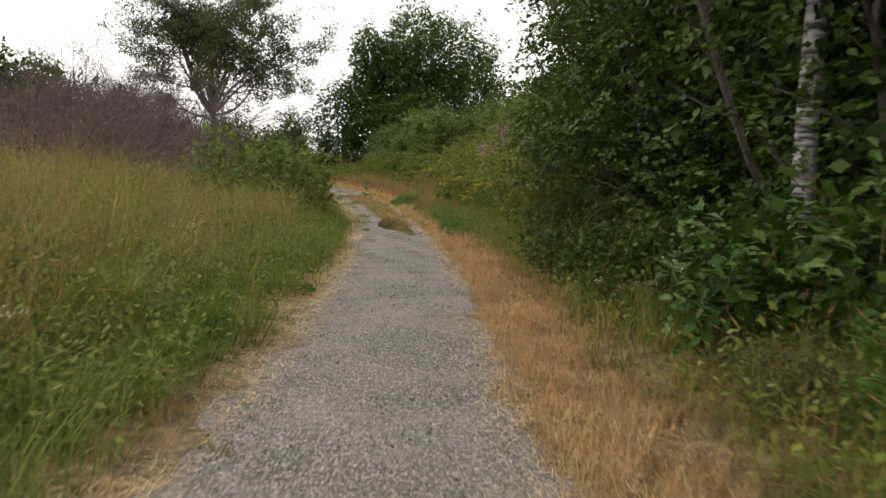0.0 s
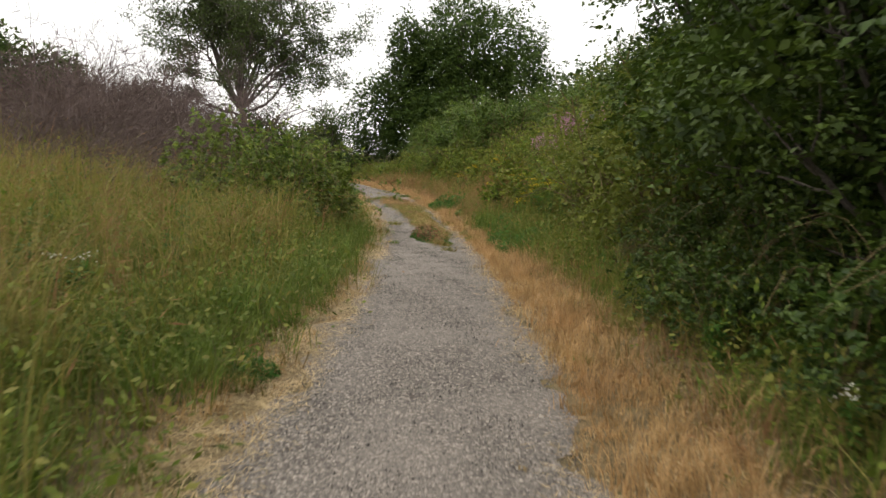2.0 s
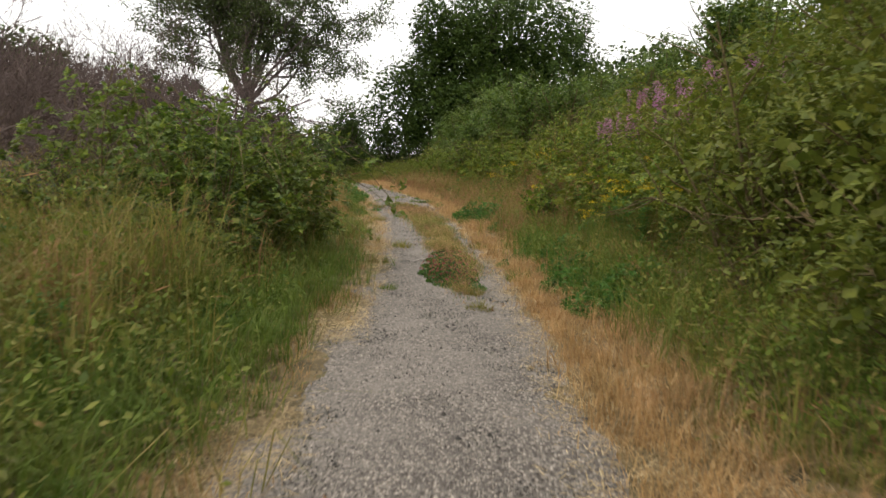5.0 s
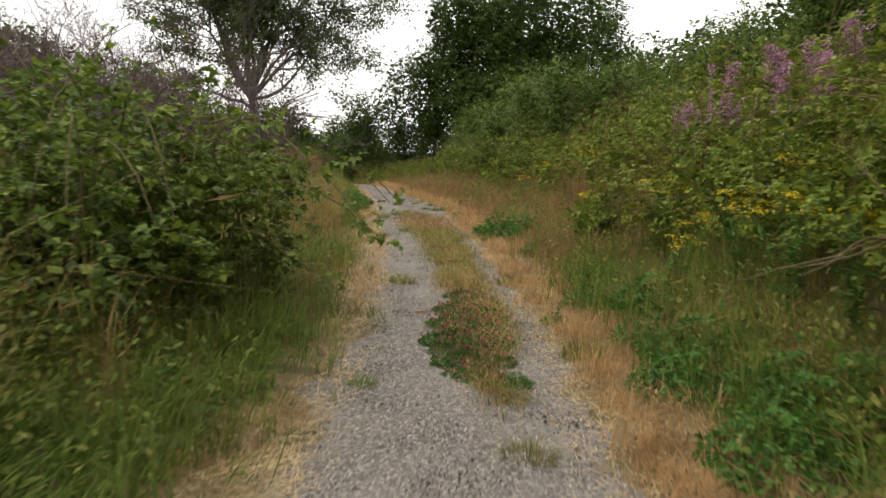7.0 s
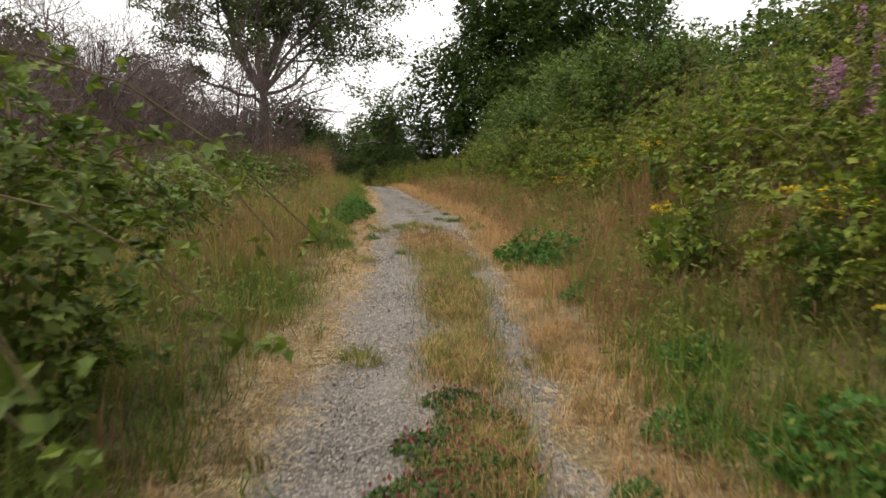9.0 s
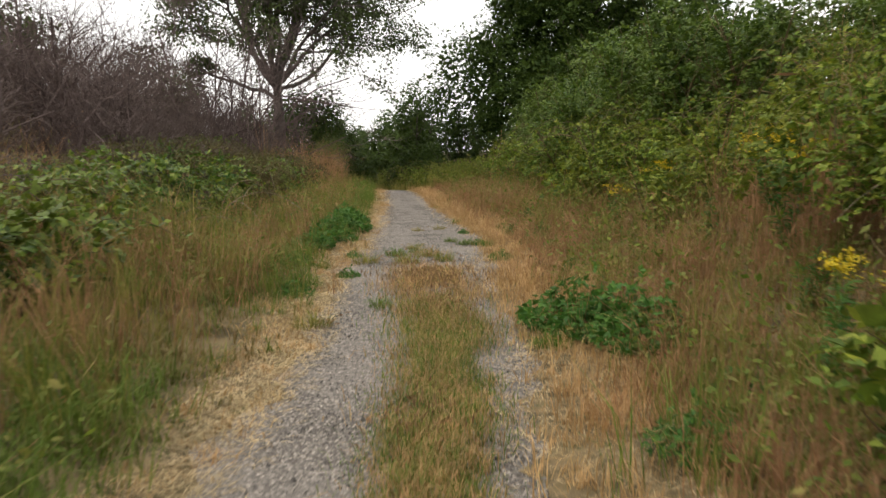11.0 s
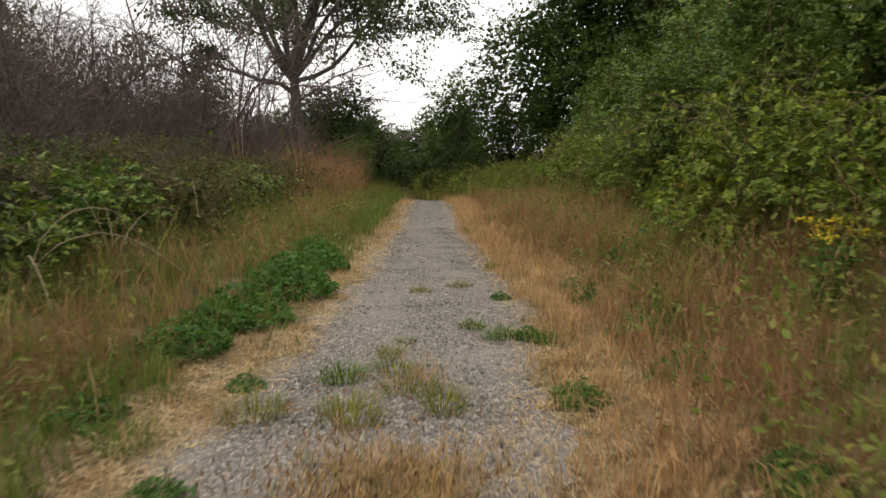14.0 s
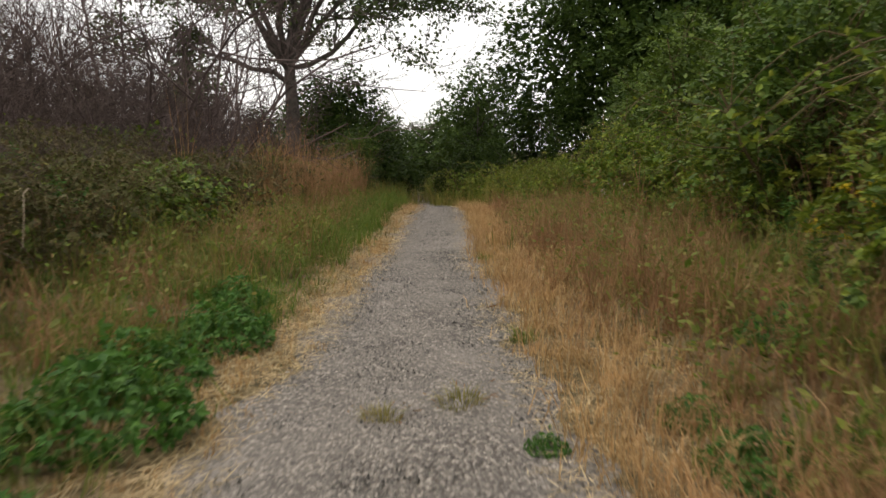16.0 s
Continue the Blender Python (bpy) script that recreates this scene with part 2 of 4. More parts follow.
PINK = plant_material("pink_petal", [(0.40, 0.14, 0.30), (0.50, 0.25, 0.40), (0.46, 0.30, 0.37)], None, 0.3, 0.6, 0.2)
RED = plant_material("red_clover_head", [(0.28, 0.06, 0.07), (0.35, 0.13, 0.12)], None, 0.2, 0.7, 0.2)
WHITE_FLOWER = plant_material("white_flower_head", [(0.5, 0.48, 0.4), (0.65, 0.62, 0.52)], None, 0.2, 0.7, 0.2)
RUST = plant_material("rusty_seed_head", [(0.16, 0.09, 0.05), (0.26, 0.16, 0.085), (0.36, 0.25, 0.13)], None, 0.2, 0.8, 0.1)
DRY_CANE = rough_material("dry_cane", [(0.3, (0.16, 0.12, 0.08)), (0.7, (0.30, 0.24, 0.17))], 4, 40, 0.3)
PALE_WOOD = rough_material("bleached_log", [(0.3, (0.38, 0.34, 0.31)), (0.7, (0.58, 0.53, 0.5))], 6, 50, 0.5)


# ---- geometry tools ----
class Geo:
    """Gathers vertices and triangles or quads into one mesh."""

    def __init__(self):
        self.v, self.t, self.n = [], [], 0

    def add(self, v, t):
        if len(v):
            self.v.append(np.asarray(v, np.float32))
            self.t.append(np.asarray(t, np.int32) + self.n)
            self.n += len(v)

    def mesh(self, name, mat, smooth=False):
        me = bpy.data.meshes.new(name)
        v = np.concatenate(self.v)
        t = [a for a in self.t]
        me.vertices.add(len(v))
        me.vertices.foreach_set("co", v.ravel())
        loops = np.concatenate([a.ravel() for a in t])
        sizes = np.concatenate([np.full(len(a), a.shape[1], np.int32) for a in t])
        me.loops.add(len(loops))
        me.loops.foreach_set("vertex_index", loops)
        me.polygons.add(len(sizes))
        me.polygons.foreach_set("loop_start", np.concatenate([[0], np.cumsum(sizes)[:-1]]).astype(np.int32))
        me.polygons.foreach_set("use_smooth", np.full(len(sizes), smooth))
        me.materials.append(mat)
        me.update(calc_edges=True)
        return me


def unit(a):
    return a / np.maximum(np.linalg.norm(a, axis=-1, keepdims=True), 1e-9)


def add_blades(geo, p, h, w, lean, az=None):
    """Tapered bent grass blades, three triangles each; gives back their tips."""
    n = len(p)
    az = rng.uniform(0, 2 * math.pi, n) if az is None else az
    d = np.stack([np.cos(az), np.sin(az), np.zeros(n)], 1)
    a2 = az + math.pi / 2 + rng.normal(0, 0.5, n)
    s = np.stack([np.cos(a2), np.sin(a2), np.zeros(n)], 1) * (w / 2)[:, None]
    lean = np.broadcast_to(lean, n)
    mid = p + d * (0.28 * lean * h)[:, None] + np.array([0, 0, 1]) * (0.56 * h)[:, None]
    tip = p + d * (lean * h)[:, None] + np.array([0, 0, 1]) * (h * np.sqrt(np.clip(1 - 0.55 * lean ** 2, 0.15, 1)))[:, None]
    v = np.stack([p - s, p + s, mid - 0.8 * s, mid + 0.8 * s, tip], 1).reshape(-1, 3)
    b = (np.arange(n) * 5)[:, None]
    geo.add(v, np.concatenate([b + [0, 1, 3], b + [0, 3, 2], b + [2, 3, 4]]))
    return tip, unit(tip - mid)


def add_spindles(geo, p, d, length, width):
    """Seed heads: a slim diamond each."""
    n = len(p)
    s = unit(np.cross(d, rng.normal(size=(n, 3)))) * (width / 2)[:, None]
    e = d * length[:, None]
    v = np.stack([p - 0.3 * e, p + 0.2 * e + s, p + 0.7 * e, p + 0.2 * e - s], 1).reshape(-1, 3)
    geo.add(v, (np.arange(n) * 4)[:, None] + [0, 1, 2, 3])


def add_leaves(geo, p, d, up, length, width, fold=0.18, droop=0.12):
    """Leaves folded along the midrib, four triangles each. d: along the leaf, up: roughly its face."""
    n = len(p)
    d = unit(d)
    s = unit(np.cross(d, up))
    u = np.cross(s, d)
    ln, wd = length[:, None], (width / 2)[:, None]
    v = np.stack([p, p + d * ln * 0.42 - s * wd + u * wd * fold * 2, p + d * ln * 0.5 - u * wd * fold, p + d * ln * 0.42 + s * wd + u * wd * fold * 2,
                  p + d * ln - u * ln * droop], 1).reshape(-1, 3)
    b = (np.arange(n) * 5)[:, None]
    geo.add(v, np.concatenate([b + [0, 2, 1], b + [0, 3, 2], b + [1, 2, 4], b + [2, 3, 4]]))


def add_small_leaves(geo, p, d, up, length, width):
    """Leaves seen from afar, one quad each."""
    n = len(p)
    d = unit(d)
    s = unit(np.cross(d, up)) * (width / 2)[:, None]
    v = np.stack([p, p + d * length[:, None] * 0.5 - s, p + d * length[:, None], p + d * length[:, None] * 0.5 + s], 1).reshape(-1, 3)
    geo.add(v, (np.arange(n) * 4)[:, None] + [0, 1, 2, 3])


def add_tube(geo, pts, radii, sides=6):
    """A tapered tube along a line of points."""
    pts, radii = np.asarray(pts, float), np.asarray(radii, float)
    n = len(pts)
    d = unit(np.gradient(pts, axis=0))
    ref = np.array([0.31, 0.17, 0.93]) if abs(d[0, 2]) < 0.9 else np.array([0.93, 0.31, 0.17])
    a = unit(np.cross(d, ref))
    b = np.cross(d, a)
    th = np.arange(sides) * 2 * math.pi / sides
    v = pts[:, None] + radii[:, None, None] * (a[:, None] * np.cos(th)[None, :, None] + b[:, None] * np.sin(th)[None, :, None])
    i, j = np.meshgrid(np.arange(n - 1), np.arange(sides), indexing="ij")
    k = (j + 1) % sides
    q = np.stack([i * sides + j, i * sides + k, (i + 1) * sides + k, (i + 1) * sides + j], -1).reshape(-1, 4)
    geo.add(v.reshape(-1, 3), q)


UNCOUNTED = ("twig", "foliage", "crown", "flower_head", "blossom", "cane", "stem")


def part(name, geo, mat, parent, label="", smooth=False):
    ob = new(name, geo.mesh(name, mat, smooth))
    ob.parent = parent
    if label:
        ob["label"] = label
    if name in UNCOUNTED:
        ob["kind"] = "stuff"
    return ob


def stuff(name, geo, mat, label, category):
    return tagged(new(name, geo.mesh(name, mat)), label, category, kind="stuff")


def spot(x, y, turn=0.0, size=1.0, sink=0.0):
    """A standing pose on the ground at x, y."""
    return Matrix.LocRotScale((x, y, float(land(x, y)) - sink), Euler((0, 0, radians(turn))), (size, size, size))


def branching(start, way, length, radius, depth, spread=0.8, wander=0.18, lift=0.05, kids=(4, 6), first=0.3, shrink=0.6, seg=6):
    """Limbs that fork: a list of (points, radii, depth left, limb number)."""
    out = []

    def grow(p, d, ln, r, left, limb):
        pts, dirs = [np.array(p)], []
        d = unit(np.array(d, float))
        for _ in range(seg):
            d = unit(d + rng.normal(0, wander, 3) + np.array([0, 0, lift]))
            dirs.append(d)
            pts.append(pts[-1] + d * ln / seg)
        rad = np.linspace(r, r * 0.45 if left else r * 0.25, seg + 1)
        out.append((np.array(pts), rad, left, limb))
        if left:
            for k in range(rng.integers(*kids)):
                t = rng.uniform(first, 1.0) * seg
                i = min(int(t), seg - 1)
                q = pts[i] + (pts[i + 1] - pts[i]) * (t - i)
                side = unit(np.cross(dirs[i], rng.normal(size=3)))
                nd = unit(dirs[i] * (1 - 0.4 * spread) + side * spread)
                grow(q, nd, ln * shrink * rng.uniform(0.7, 1.15), rad[i] * 0.6, left - 1, len(out) if left == depth else limb)

    grow(start, way, length, radius, depth, 0)
    return out


def random_dirs(n):
    return unit(rng.normal(size=(n, 3)))


# ---- ground and path ----
def make_ground():
    far = [80, 130, 220, 400, 800, 1600, 3000]
    xs = np.concatenate([[-v for v in far[::-1]], np.arange(-60, -14, 4), np.arange(-14, 9, 0.2), np.arange(9, 60, 4), far])
    ys = np.concatenate([[-v for v in far[::-1]], np.arange(-60, -4, 4), np.arange(-4, 66, 0.33), np.arange(66, 80, 3), far[0:], []])
    gx, gy = np.meshgrid(xs, ys)
    v = np.stack([gx, gy, land(gx, gy)], -1).reshape(-1, 3)
    w = len(xs)
    i, j = np.meshgrid(np.arange(len(ys) - 1), np.arange(w - 1), indexing="ij")
    a = i * w + j
    geo = Geo()
    geo.add(v, np.stack([a, a + 1, a + w + 1, a + w], -1).reshape(-1, 4))
    tagged(new("ground", geo.mesh("ground", SOIL, True)), "brown earth with dry plant litter", "ground", kind="structure")


def make_path():
    ys = np.arange(-12, 75, 0.16)
    cols = np.linspace(0, 1, 17)
    fray_l = 0.10 * np.sin(2.3 * ys) + 0.08 * np.sin(5.1 * ys + 1) + 0.05 * np.sin(11.7 * ys)
    fray_r = 0.08 * np.sin(1.9 * ys + 2) + 0.07 * np.sin(4.7 * ys) + 0.05 * np.sin(12.9 * ys + 1)
    l, r = left_edge(ys) - 0.05 + fray_l, right_edge(ys) + 0.05 + fray_r
    x = l[:, None] + (r - l)[:, None] * cols[None]
    y = np.repeat(ys[:, None], 17, 1)
    crown = 0.035 * (1 - (2 * cols - 1) ** 6) - 0.015 - 0.012 * np.exp(-((cols - 0.3) / 0.1) ** 2) - 0.012 * np.exp(-((cols - 0.8) / 0.08) ** 2)
    z = np.interp(y, FLOOR_Y, FLOOR_Z) + crown[None] + 0.004 * np.sin(7 * x + 3 * y) + 0.004 * np.sin(9 * y - 4 * x)
    geo = Geo()
    i, j = np.meshgrid(np.arange(len(ys) - 1), np.arange(16), indexing="ij")
    a = i * 17 + j
    geo.add(np.stack([x, y, z], -1).reshape(-1, 3), np.stack([a, a + 1, a + 18, a + 17], -1).reshape(-1, 4))
    tagged(new("path", geo.mesh("path", GRAVEL, True)), "grey crushed gravel footpath with worn wheel tracks", "path", kind="structure")


def make_gravel(n=70000):
    y = np.concatenate([rng.uniform(1.5, 38, int(n * 0.85)), rng.uniform(38, 50, n - int(n * 0.85))])
    u = rng.uniform(0.02, 0.98, n)
    l, r = left_edge(y), right_edge(y)
    x = l + u * (r - l)
    crown = 0.035 * (1 - (2 * u - 1) ** 6) - 0.015 - 0.012 * np.exp(-((u - 0.3) / 0.1) ** 2) - 0.012 * np.exp(-((u - 0.8) / 0.08) ** 2)
    z = np.interp(y, FLOOR_Y, FLOOR_Z) + crown
    s = rng.uniform(0.004, 0.010, n) * (1 + 1.2 * (rng.random(n) > 0.97))
    a = rng.uniform(0, 6.28, n)
    c = np.stack([x, y, z - 0.003], 1)
    ex = np.stack([np.cos(a), np.sin(a), np.zeros(n)], 1) * s[:, None]
    ey = np.stack([-np.sin(a), np.cos(a), np.zeros(n)], 1) * (s * rng.uniform(0.6, 1, n))[:, None]
    top = c + np.stack([rng.normal(0, 0.002, n), rng.normal(0, 0.002, n), s * rng.uniform(0.6, 1.2, n) + 0.003], 1)
    v = np.stack([c - ex, c + ey, c + ex, c - ey, top], 1).reshape(-1, 3)
    b = (np.arange(n) * 5)[:, None]
    geo = Geo()
    geo.add(v, np.concatenate([b + [0, 4, 1], b + [1, 4, 2], b + [2, 4, 3], b + [3, 4, 0]]))
    stuff("gravel", geo, STONE, "loose grey gravel stones on the path", "gravel")


def strew(side, y0, y1, d0, d1, n, scale=1.0, seed=1.0, keep=0.0):
    """Spots beside the path: d metres out from its left or right edge, thinned into patches."""
    y = rng.uniform(y0, y1, n) + rng.normal(0, 0.6, n)
    d = d0 + (d1 - d0) * rng.random(n) ** 1.15 + rng.normal(0, 0.04 + 0.05 * (d1 - d0), n)
    x = left_edge(y) - d if side == "left" else right_edge(y) + d
    ok = patchy(x, y, scale, seed) + rng.normal(0, 0.1, n) > keep
    x, y, d = x[ok], y[ok], d[ok]
    return np.stack([x, y, land(x, y) - 0.01], 1), d


def lawn(name, mat, label, zones, heads=None):
    """Grass as one mesh. zones: (side, y0, y1, d0, d1, per square metre, low, high, width, lean, patch scale, seed, keep)."""
    geo, hg = Geo(), Geo()
    for side, y0, y1, d0, d1, per, lo, hi, w, lean, scale, seed, keep in zones:
        c, d = strew(side, y0, y1, d0, d1, int(per * (y1 - y0) * (d1 - d0) / 16), scale, seed, keep)
        m = len(c)
        many = 16
        n = m * many
        out = rng.normal(0, 1, (n, 2)) * np.repeat(rng.uniform(0.03, 0.10, m), many)[:, None]
        p = np.repeat(c, many, 0)
        p[:, :2] += out
        p[:, 2] = land(p[:, 0], p[:, 1]) - 0.01
        tall = np.clip(rng.normal(1.0, 0.42, m), 0.3, 1.9) * (0.7 + 0.6 * patchy(c[:, 0], c[:, 1], 1.6, seed + 3))
        h = rng.uniform(lo, hi, n) * np.repeat(tall, many)
        az = np.arctan2(out[:, 1], out[:, 0]) * 0.5 + np.repeat(rng.uniform(0, 6.28, m), many) + rng.normal(0, 0.6, n)
        tip, way = add_blades(geo, p, h, rng.uniform(0.6, 1.3, n) * w, np.abs(np.repeat(rng.normal(lean, 0.25, m), many) + rng.normal(0, 0.2, n)).clip(0, 1.2), az)
        if heads:
            k = rng.random(n) < heads
            add_spindles(hg, tip[k], way[k], rng.uniform(0.05, 0.13, k.sum()), rng.uniform(0.005, 0.012, k.sum()))
    stuff(name, geo, mat, label, "grass")
    if heads:
        stuff("grass_seed_heads", hg, SEED_HEAD, "brownish seed heads on tall meadow grass", "grass")


def make_grass():
    L_, R_ = "left", "right"
    lawn("meadow_grass", OLIVE_GRASS, "tall olive and tan meadow grass", [
        (L_, -2, 18, 1.3, 8, 420, 0.25, 0.9, 0.008, 0.75, 0.8, 1.0, 0.12),
        (L_, 18, 30, 0.9, 6, 190, 0.25, 0.75, 0.007, 0.5, 0.8, 2.0, 0.15),
        (L_, 30, 50, 0.9, 2.8, 110, 0.2, 0.5, 0.007, 0.5, 0.8, 2.0, 0.2),
        (R_, 15, 25, 0.8, 2.4, 380, 0.14, 0.42, 0.007, 0.55, 0.9, 3.0, 0.2),
        (R_, 25, 46, 0.9, 2.8, 260, 0.15, 0.5, 0.007, 0.55, 0.9, 3.0, 0.35),
        (R_, -1, 6.5, 1.2, 3.2, 240, 0.3, 0.6, 0.007, 0.55, 0.9, 3.0, 0.1),
        (R_, -1, 16, 0.8, 2.2, 200, 0.12, 0.4, 0.007, 0.7, 0.9, 3.0, 0.2),
        (L_, 50, 68, 0.2, 6, 90, 0.3, 0.7, 0.014, 0.35, 0.8, 2.0, 0.1),
        (R_, 47, 70, 0.1, 8, 70, 0.25, 0.6, 0.016, 0.4, 0.8, 2.0, 0.05)], heads=0.16)
    lawn("thatch", THATCH, "low thatch of old grass under the meadow", [
        (L_, -2, 20, 0.5, 6, 420, 0.04, 0.16, 0.009, 0.95, 1.1, 14.0, 0.0),
        (L_, 20, 48, 0.45, 4.5, 420, 0.04, 0.16, 0.009, 0.95, 1.1, 15.0, 0.0),
        (R_, -2, 46, 0.7, 3.2, 460, 0.04, 0.18, 0.009, 0.95, 1.1, 16.0, 0.0)])
    lawn("green_grass", GREEN_GRASS, "short lush green grass beside the path", [
        (L_, -2, 20, 0.36, 2.8, 1250, 0.10, 0.42, 0.007, 0.85, 1.1, 4.0, 0.1),
        (L_, 20, 37, 0.42, 3.2, 680, 0.08, 0.34, 0.007, 0.8, 1.1, 5.0, 0.15),
        (L_, 37, 50, 0.42, 2.2, 700, 0.08, 0.36, 0.007, 0.6, 1.1, 5.0, 0.1),
        (R_, -1, 16, 0.9, 2.8, 700, 0.08, 0.4, 0.007, 0.6, 1.3, 6.0, 0.42),
        (R_, 16, 25, 0.6, 2.6, 560, 0.10, 0.45, 0.007, 0.55, 1.1, 6.0, 0.3),
        (R_, 25, 44, 0.5, 2.6, 330, 0.08, 0.4, 0.007, 0.55, 1.3, 6.0, 0.52)])
    lawn("brown_grass", BROWN_GRASS, "tall dry reddish brown grass on the bank", [
        (R_, 16, 44, 2.2, 4.6, 90, 0.5, 1.1, 0.007, 0.4, 0.7, 7.0, 0.3),
        (R_, 23, 46, 0.6, 2.9, 700, 0.1, 0.45, 0.006, 0.55, 0.9, 7.0, 0.25),
        (R_, -1, 20, 0.6, 1.6, 170, 0.15, 0.4, 0.006, 0.6, 0.7, 7.0, 0.4),
        (L_, 40, 50, 1.5, 3.6, 420, 0.5, 0.95, 0.008, 0.35, 0.7, 8.0, 0.1),
        (L_, 3, 20, 1.6, 7, 130, 0.35, 0.85, 0.006, 0.45, 0.7, 8.0, 0.35),
        (L_, 27, 44, 0.8, 3.2, 330, 0.12, 0.42, 0.006, 0.7, 0.9, 8.0, 0.3),
        (L_, 20, 31, 1.0, 6, 210, 0.2, 0.7, 0.006, 0.6, 0.9, 8.0, 0.25),
        (R_, 55, 62, 1.0, 3, 120, 0.4, 0.7, 0.016, 0.3, 0.7, 8.0, 0.2)], heads=0.2)
    lawn("dry_grass", TAN, "short sun-dried tan grass along the path", [
        (R_, -1, 20, 0.0, 0.75, 2100, 0.05, 0.2, 0.005, 0.75, 1.2, 9.0, 0.0),
        (R_, 20, 48, 0.0, 0.85, 1350, 0.05, 0.2, 0.006, 0.75, 1.2, 9.0, 0.0),
        (L_, -1, 20, -0.02, 0.5, 1000, 0.03, 0.12, 0.0045, 0.9, 1.6, 10.0, 0.22),
        (L_, 20, 48, -0.1, 0.5, 1000, 0.03, 0.11, 0.005, 0.9, 1.6, 10.0, 0.2)])


def make_herb_carpet():
    """Low tangled herbs in the grass, in tufts."""
    geo = Geo()
    for side, y0, y1, d0, d1, n, top in (("left", -1, 19, 0.7, 6, 4200, 0.6), ("left", 19, 46, 0.8, 5, 1700, 0.55), ("right", -1, 18, 1.0, 3, 1500, 0.45), ("right", 18, 44, 0.9, 3.2, 1400, 0.55)):
        p, d = strew(side, y0, y1, d0, d1, n, 0.9, 13.0, 0.3)
        k = len(p)
        per = 26
        size = rng.uniform(0.07, 0.26, k)
        off = rng.normal(0, 1, (k, per, 3)) * size[:, None, None]
        high = rng.uniform(0.2, 1.0, (k, 1)) * top * np.interp(d, [0.7, 2.0], [0.4, 1])[:, None]
        q = p[:, None] + off
        q[:, :, 2] = p[:, None, 2] + np.abs(off[:, :, 2]) + high * rng.random((k, per))
        way = unit(off.reshape(-1, 3) * [1, 1, 0.5] + [0, 0, 0.04])
        ln = rng.uniform(0.025, 0.08, k * per)
        add_small_leaves(geo, q.reshape(-1, 3), way, np.tile([0.0, 0.0, 1.0], (k * per, 1)) + rng.normal(0, 0.4, (k * per, 3)), ln, ln * rng.uniform(0.3, 0.6, k * per))
    stuff("meadow_herbs", geo, HERB, "low tangled green herbs among the grass", "herbs")


def make_straw():
    geo = Geo()
    for side, d0, d1, n in (("left", -0.2, 0.36, 62000), ("right", -0.25, 0.9, 46000)):
        p, d = strew(side, 1, 48, d0, d1, n, 1.5, 11.0 if side == "left" else 12.0, 0.3)
        p[:, 2] += rng.uniform(0.02, 0.035, len(p))
        k = len(p)
        a = rng.uniform(0, 6.28, k)
        add_small_leaves(geo, p, np.stack([np.cos(a), np.sin(a), rng.normal(0, 0.12, k)], 1), np.tile([0.0, 0.0, 1.0], (k, 1)), rng.uniform(0.04, 0.17, k), rng.uniform(0.0035, 0.0065, k))
    stuff("straw_litter", geo, STRAW, "bleached straw lying at the path edges", "straw")


def make_middle_strip():
    """Grass that grows between the two wheel tracks."""
    n = 64000
    y = 18.4 + 11.8 * rng.random(n) + rng.normal(0, 0.35, n)
    mid = left_edge(y) + 0.64 * (right_edge(y) - left_edge(y))
    x = mid + rng.normal(0, 0.15, n) * np.interp(y, [18.6, 19.5, 24, 27, 28.5, 30.2], [0.5, 1, 1.0, 1.6, 1.9, 1.0])
    ok = patchy(x, y, 3.1, 5.0) + rng.normal(0, 0.14, n) > np.interp(y, [18, 20, 24, 28, 30], [0.4, 0.34, 0.36, 0.34, 0.66])
    x, y = x[ok], y[ok]
    p = np.stack([x, y, np.interp(y, FLOOR_Y, FLOOR_Z)], 1)
    dry = rng.random(len(p)) < np.interp(y, [20, 22, 25, 26, 27.3, 28], [0.55, 0.6, 0.45, 0.4, 0.5, 0.85])
    for name, mat, sel, label in (("strip_grass", TAN, dry, "dry tan grass between the wheel tracks"), ("strip_grass_green", GREEN_GRASS, ~dry, "green grass between the wheel tracks")):
        geo = Geo()
        k = sel.sum()
        add_blades(geo, p[sel], rng.uniform(0.03, 0.17, k), rng.uniform(0.003, 0.006, k), np.abs(rng.normal(0.8, 0.25, k)))
        stuff(name, geo, mat, label, "grass")


def make_dock_patch():
    """Low rusty seed stalks in the middle strip."""
    geo = Geo()
    for cy, n, wide in ((28.6, 1300, 0.3), (27.3, 400, 0.22), (24.6, 300, 0.14)):
        y = rng.normal(cy, wide * 1.4, n)
        x = left_edge(y) + 0.6 * (right_edge(y) - left_edge(y)) + rng.normal(0, wide, n)
        p = np.stack([x, y, np.interp(y, FLOOR_Y, FLOOR_Z) + rng.uniform(0.04, 0.13, n)], 1)
        add_spindles(geo, p, unit(rng.normal(0, 0.4, (n, 3)) + [0, 0, 1]), rng.uniform(0.03, 0.07, n), rng.uniform(0.006, 0.014, n))
    stuff("dock_seed_heads", geo, RUST, "rusty brown seed heads between the wheel tracks", "weed")


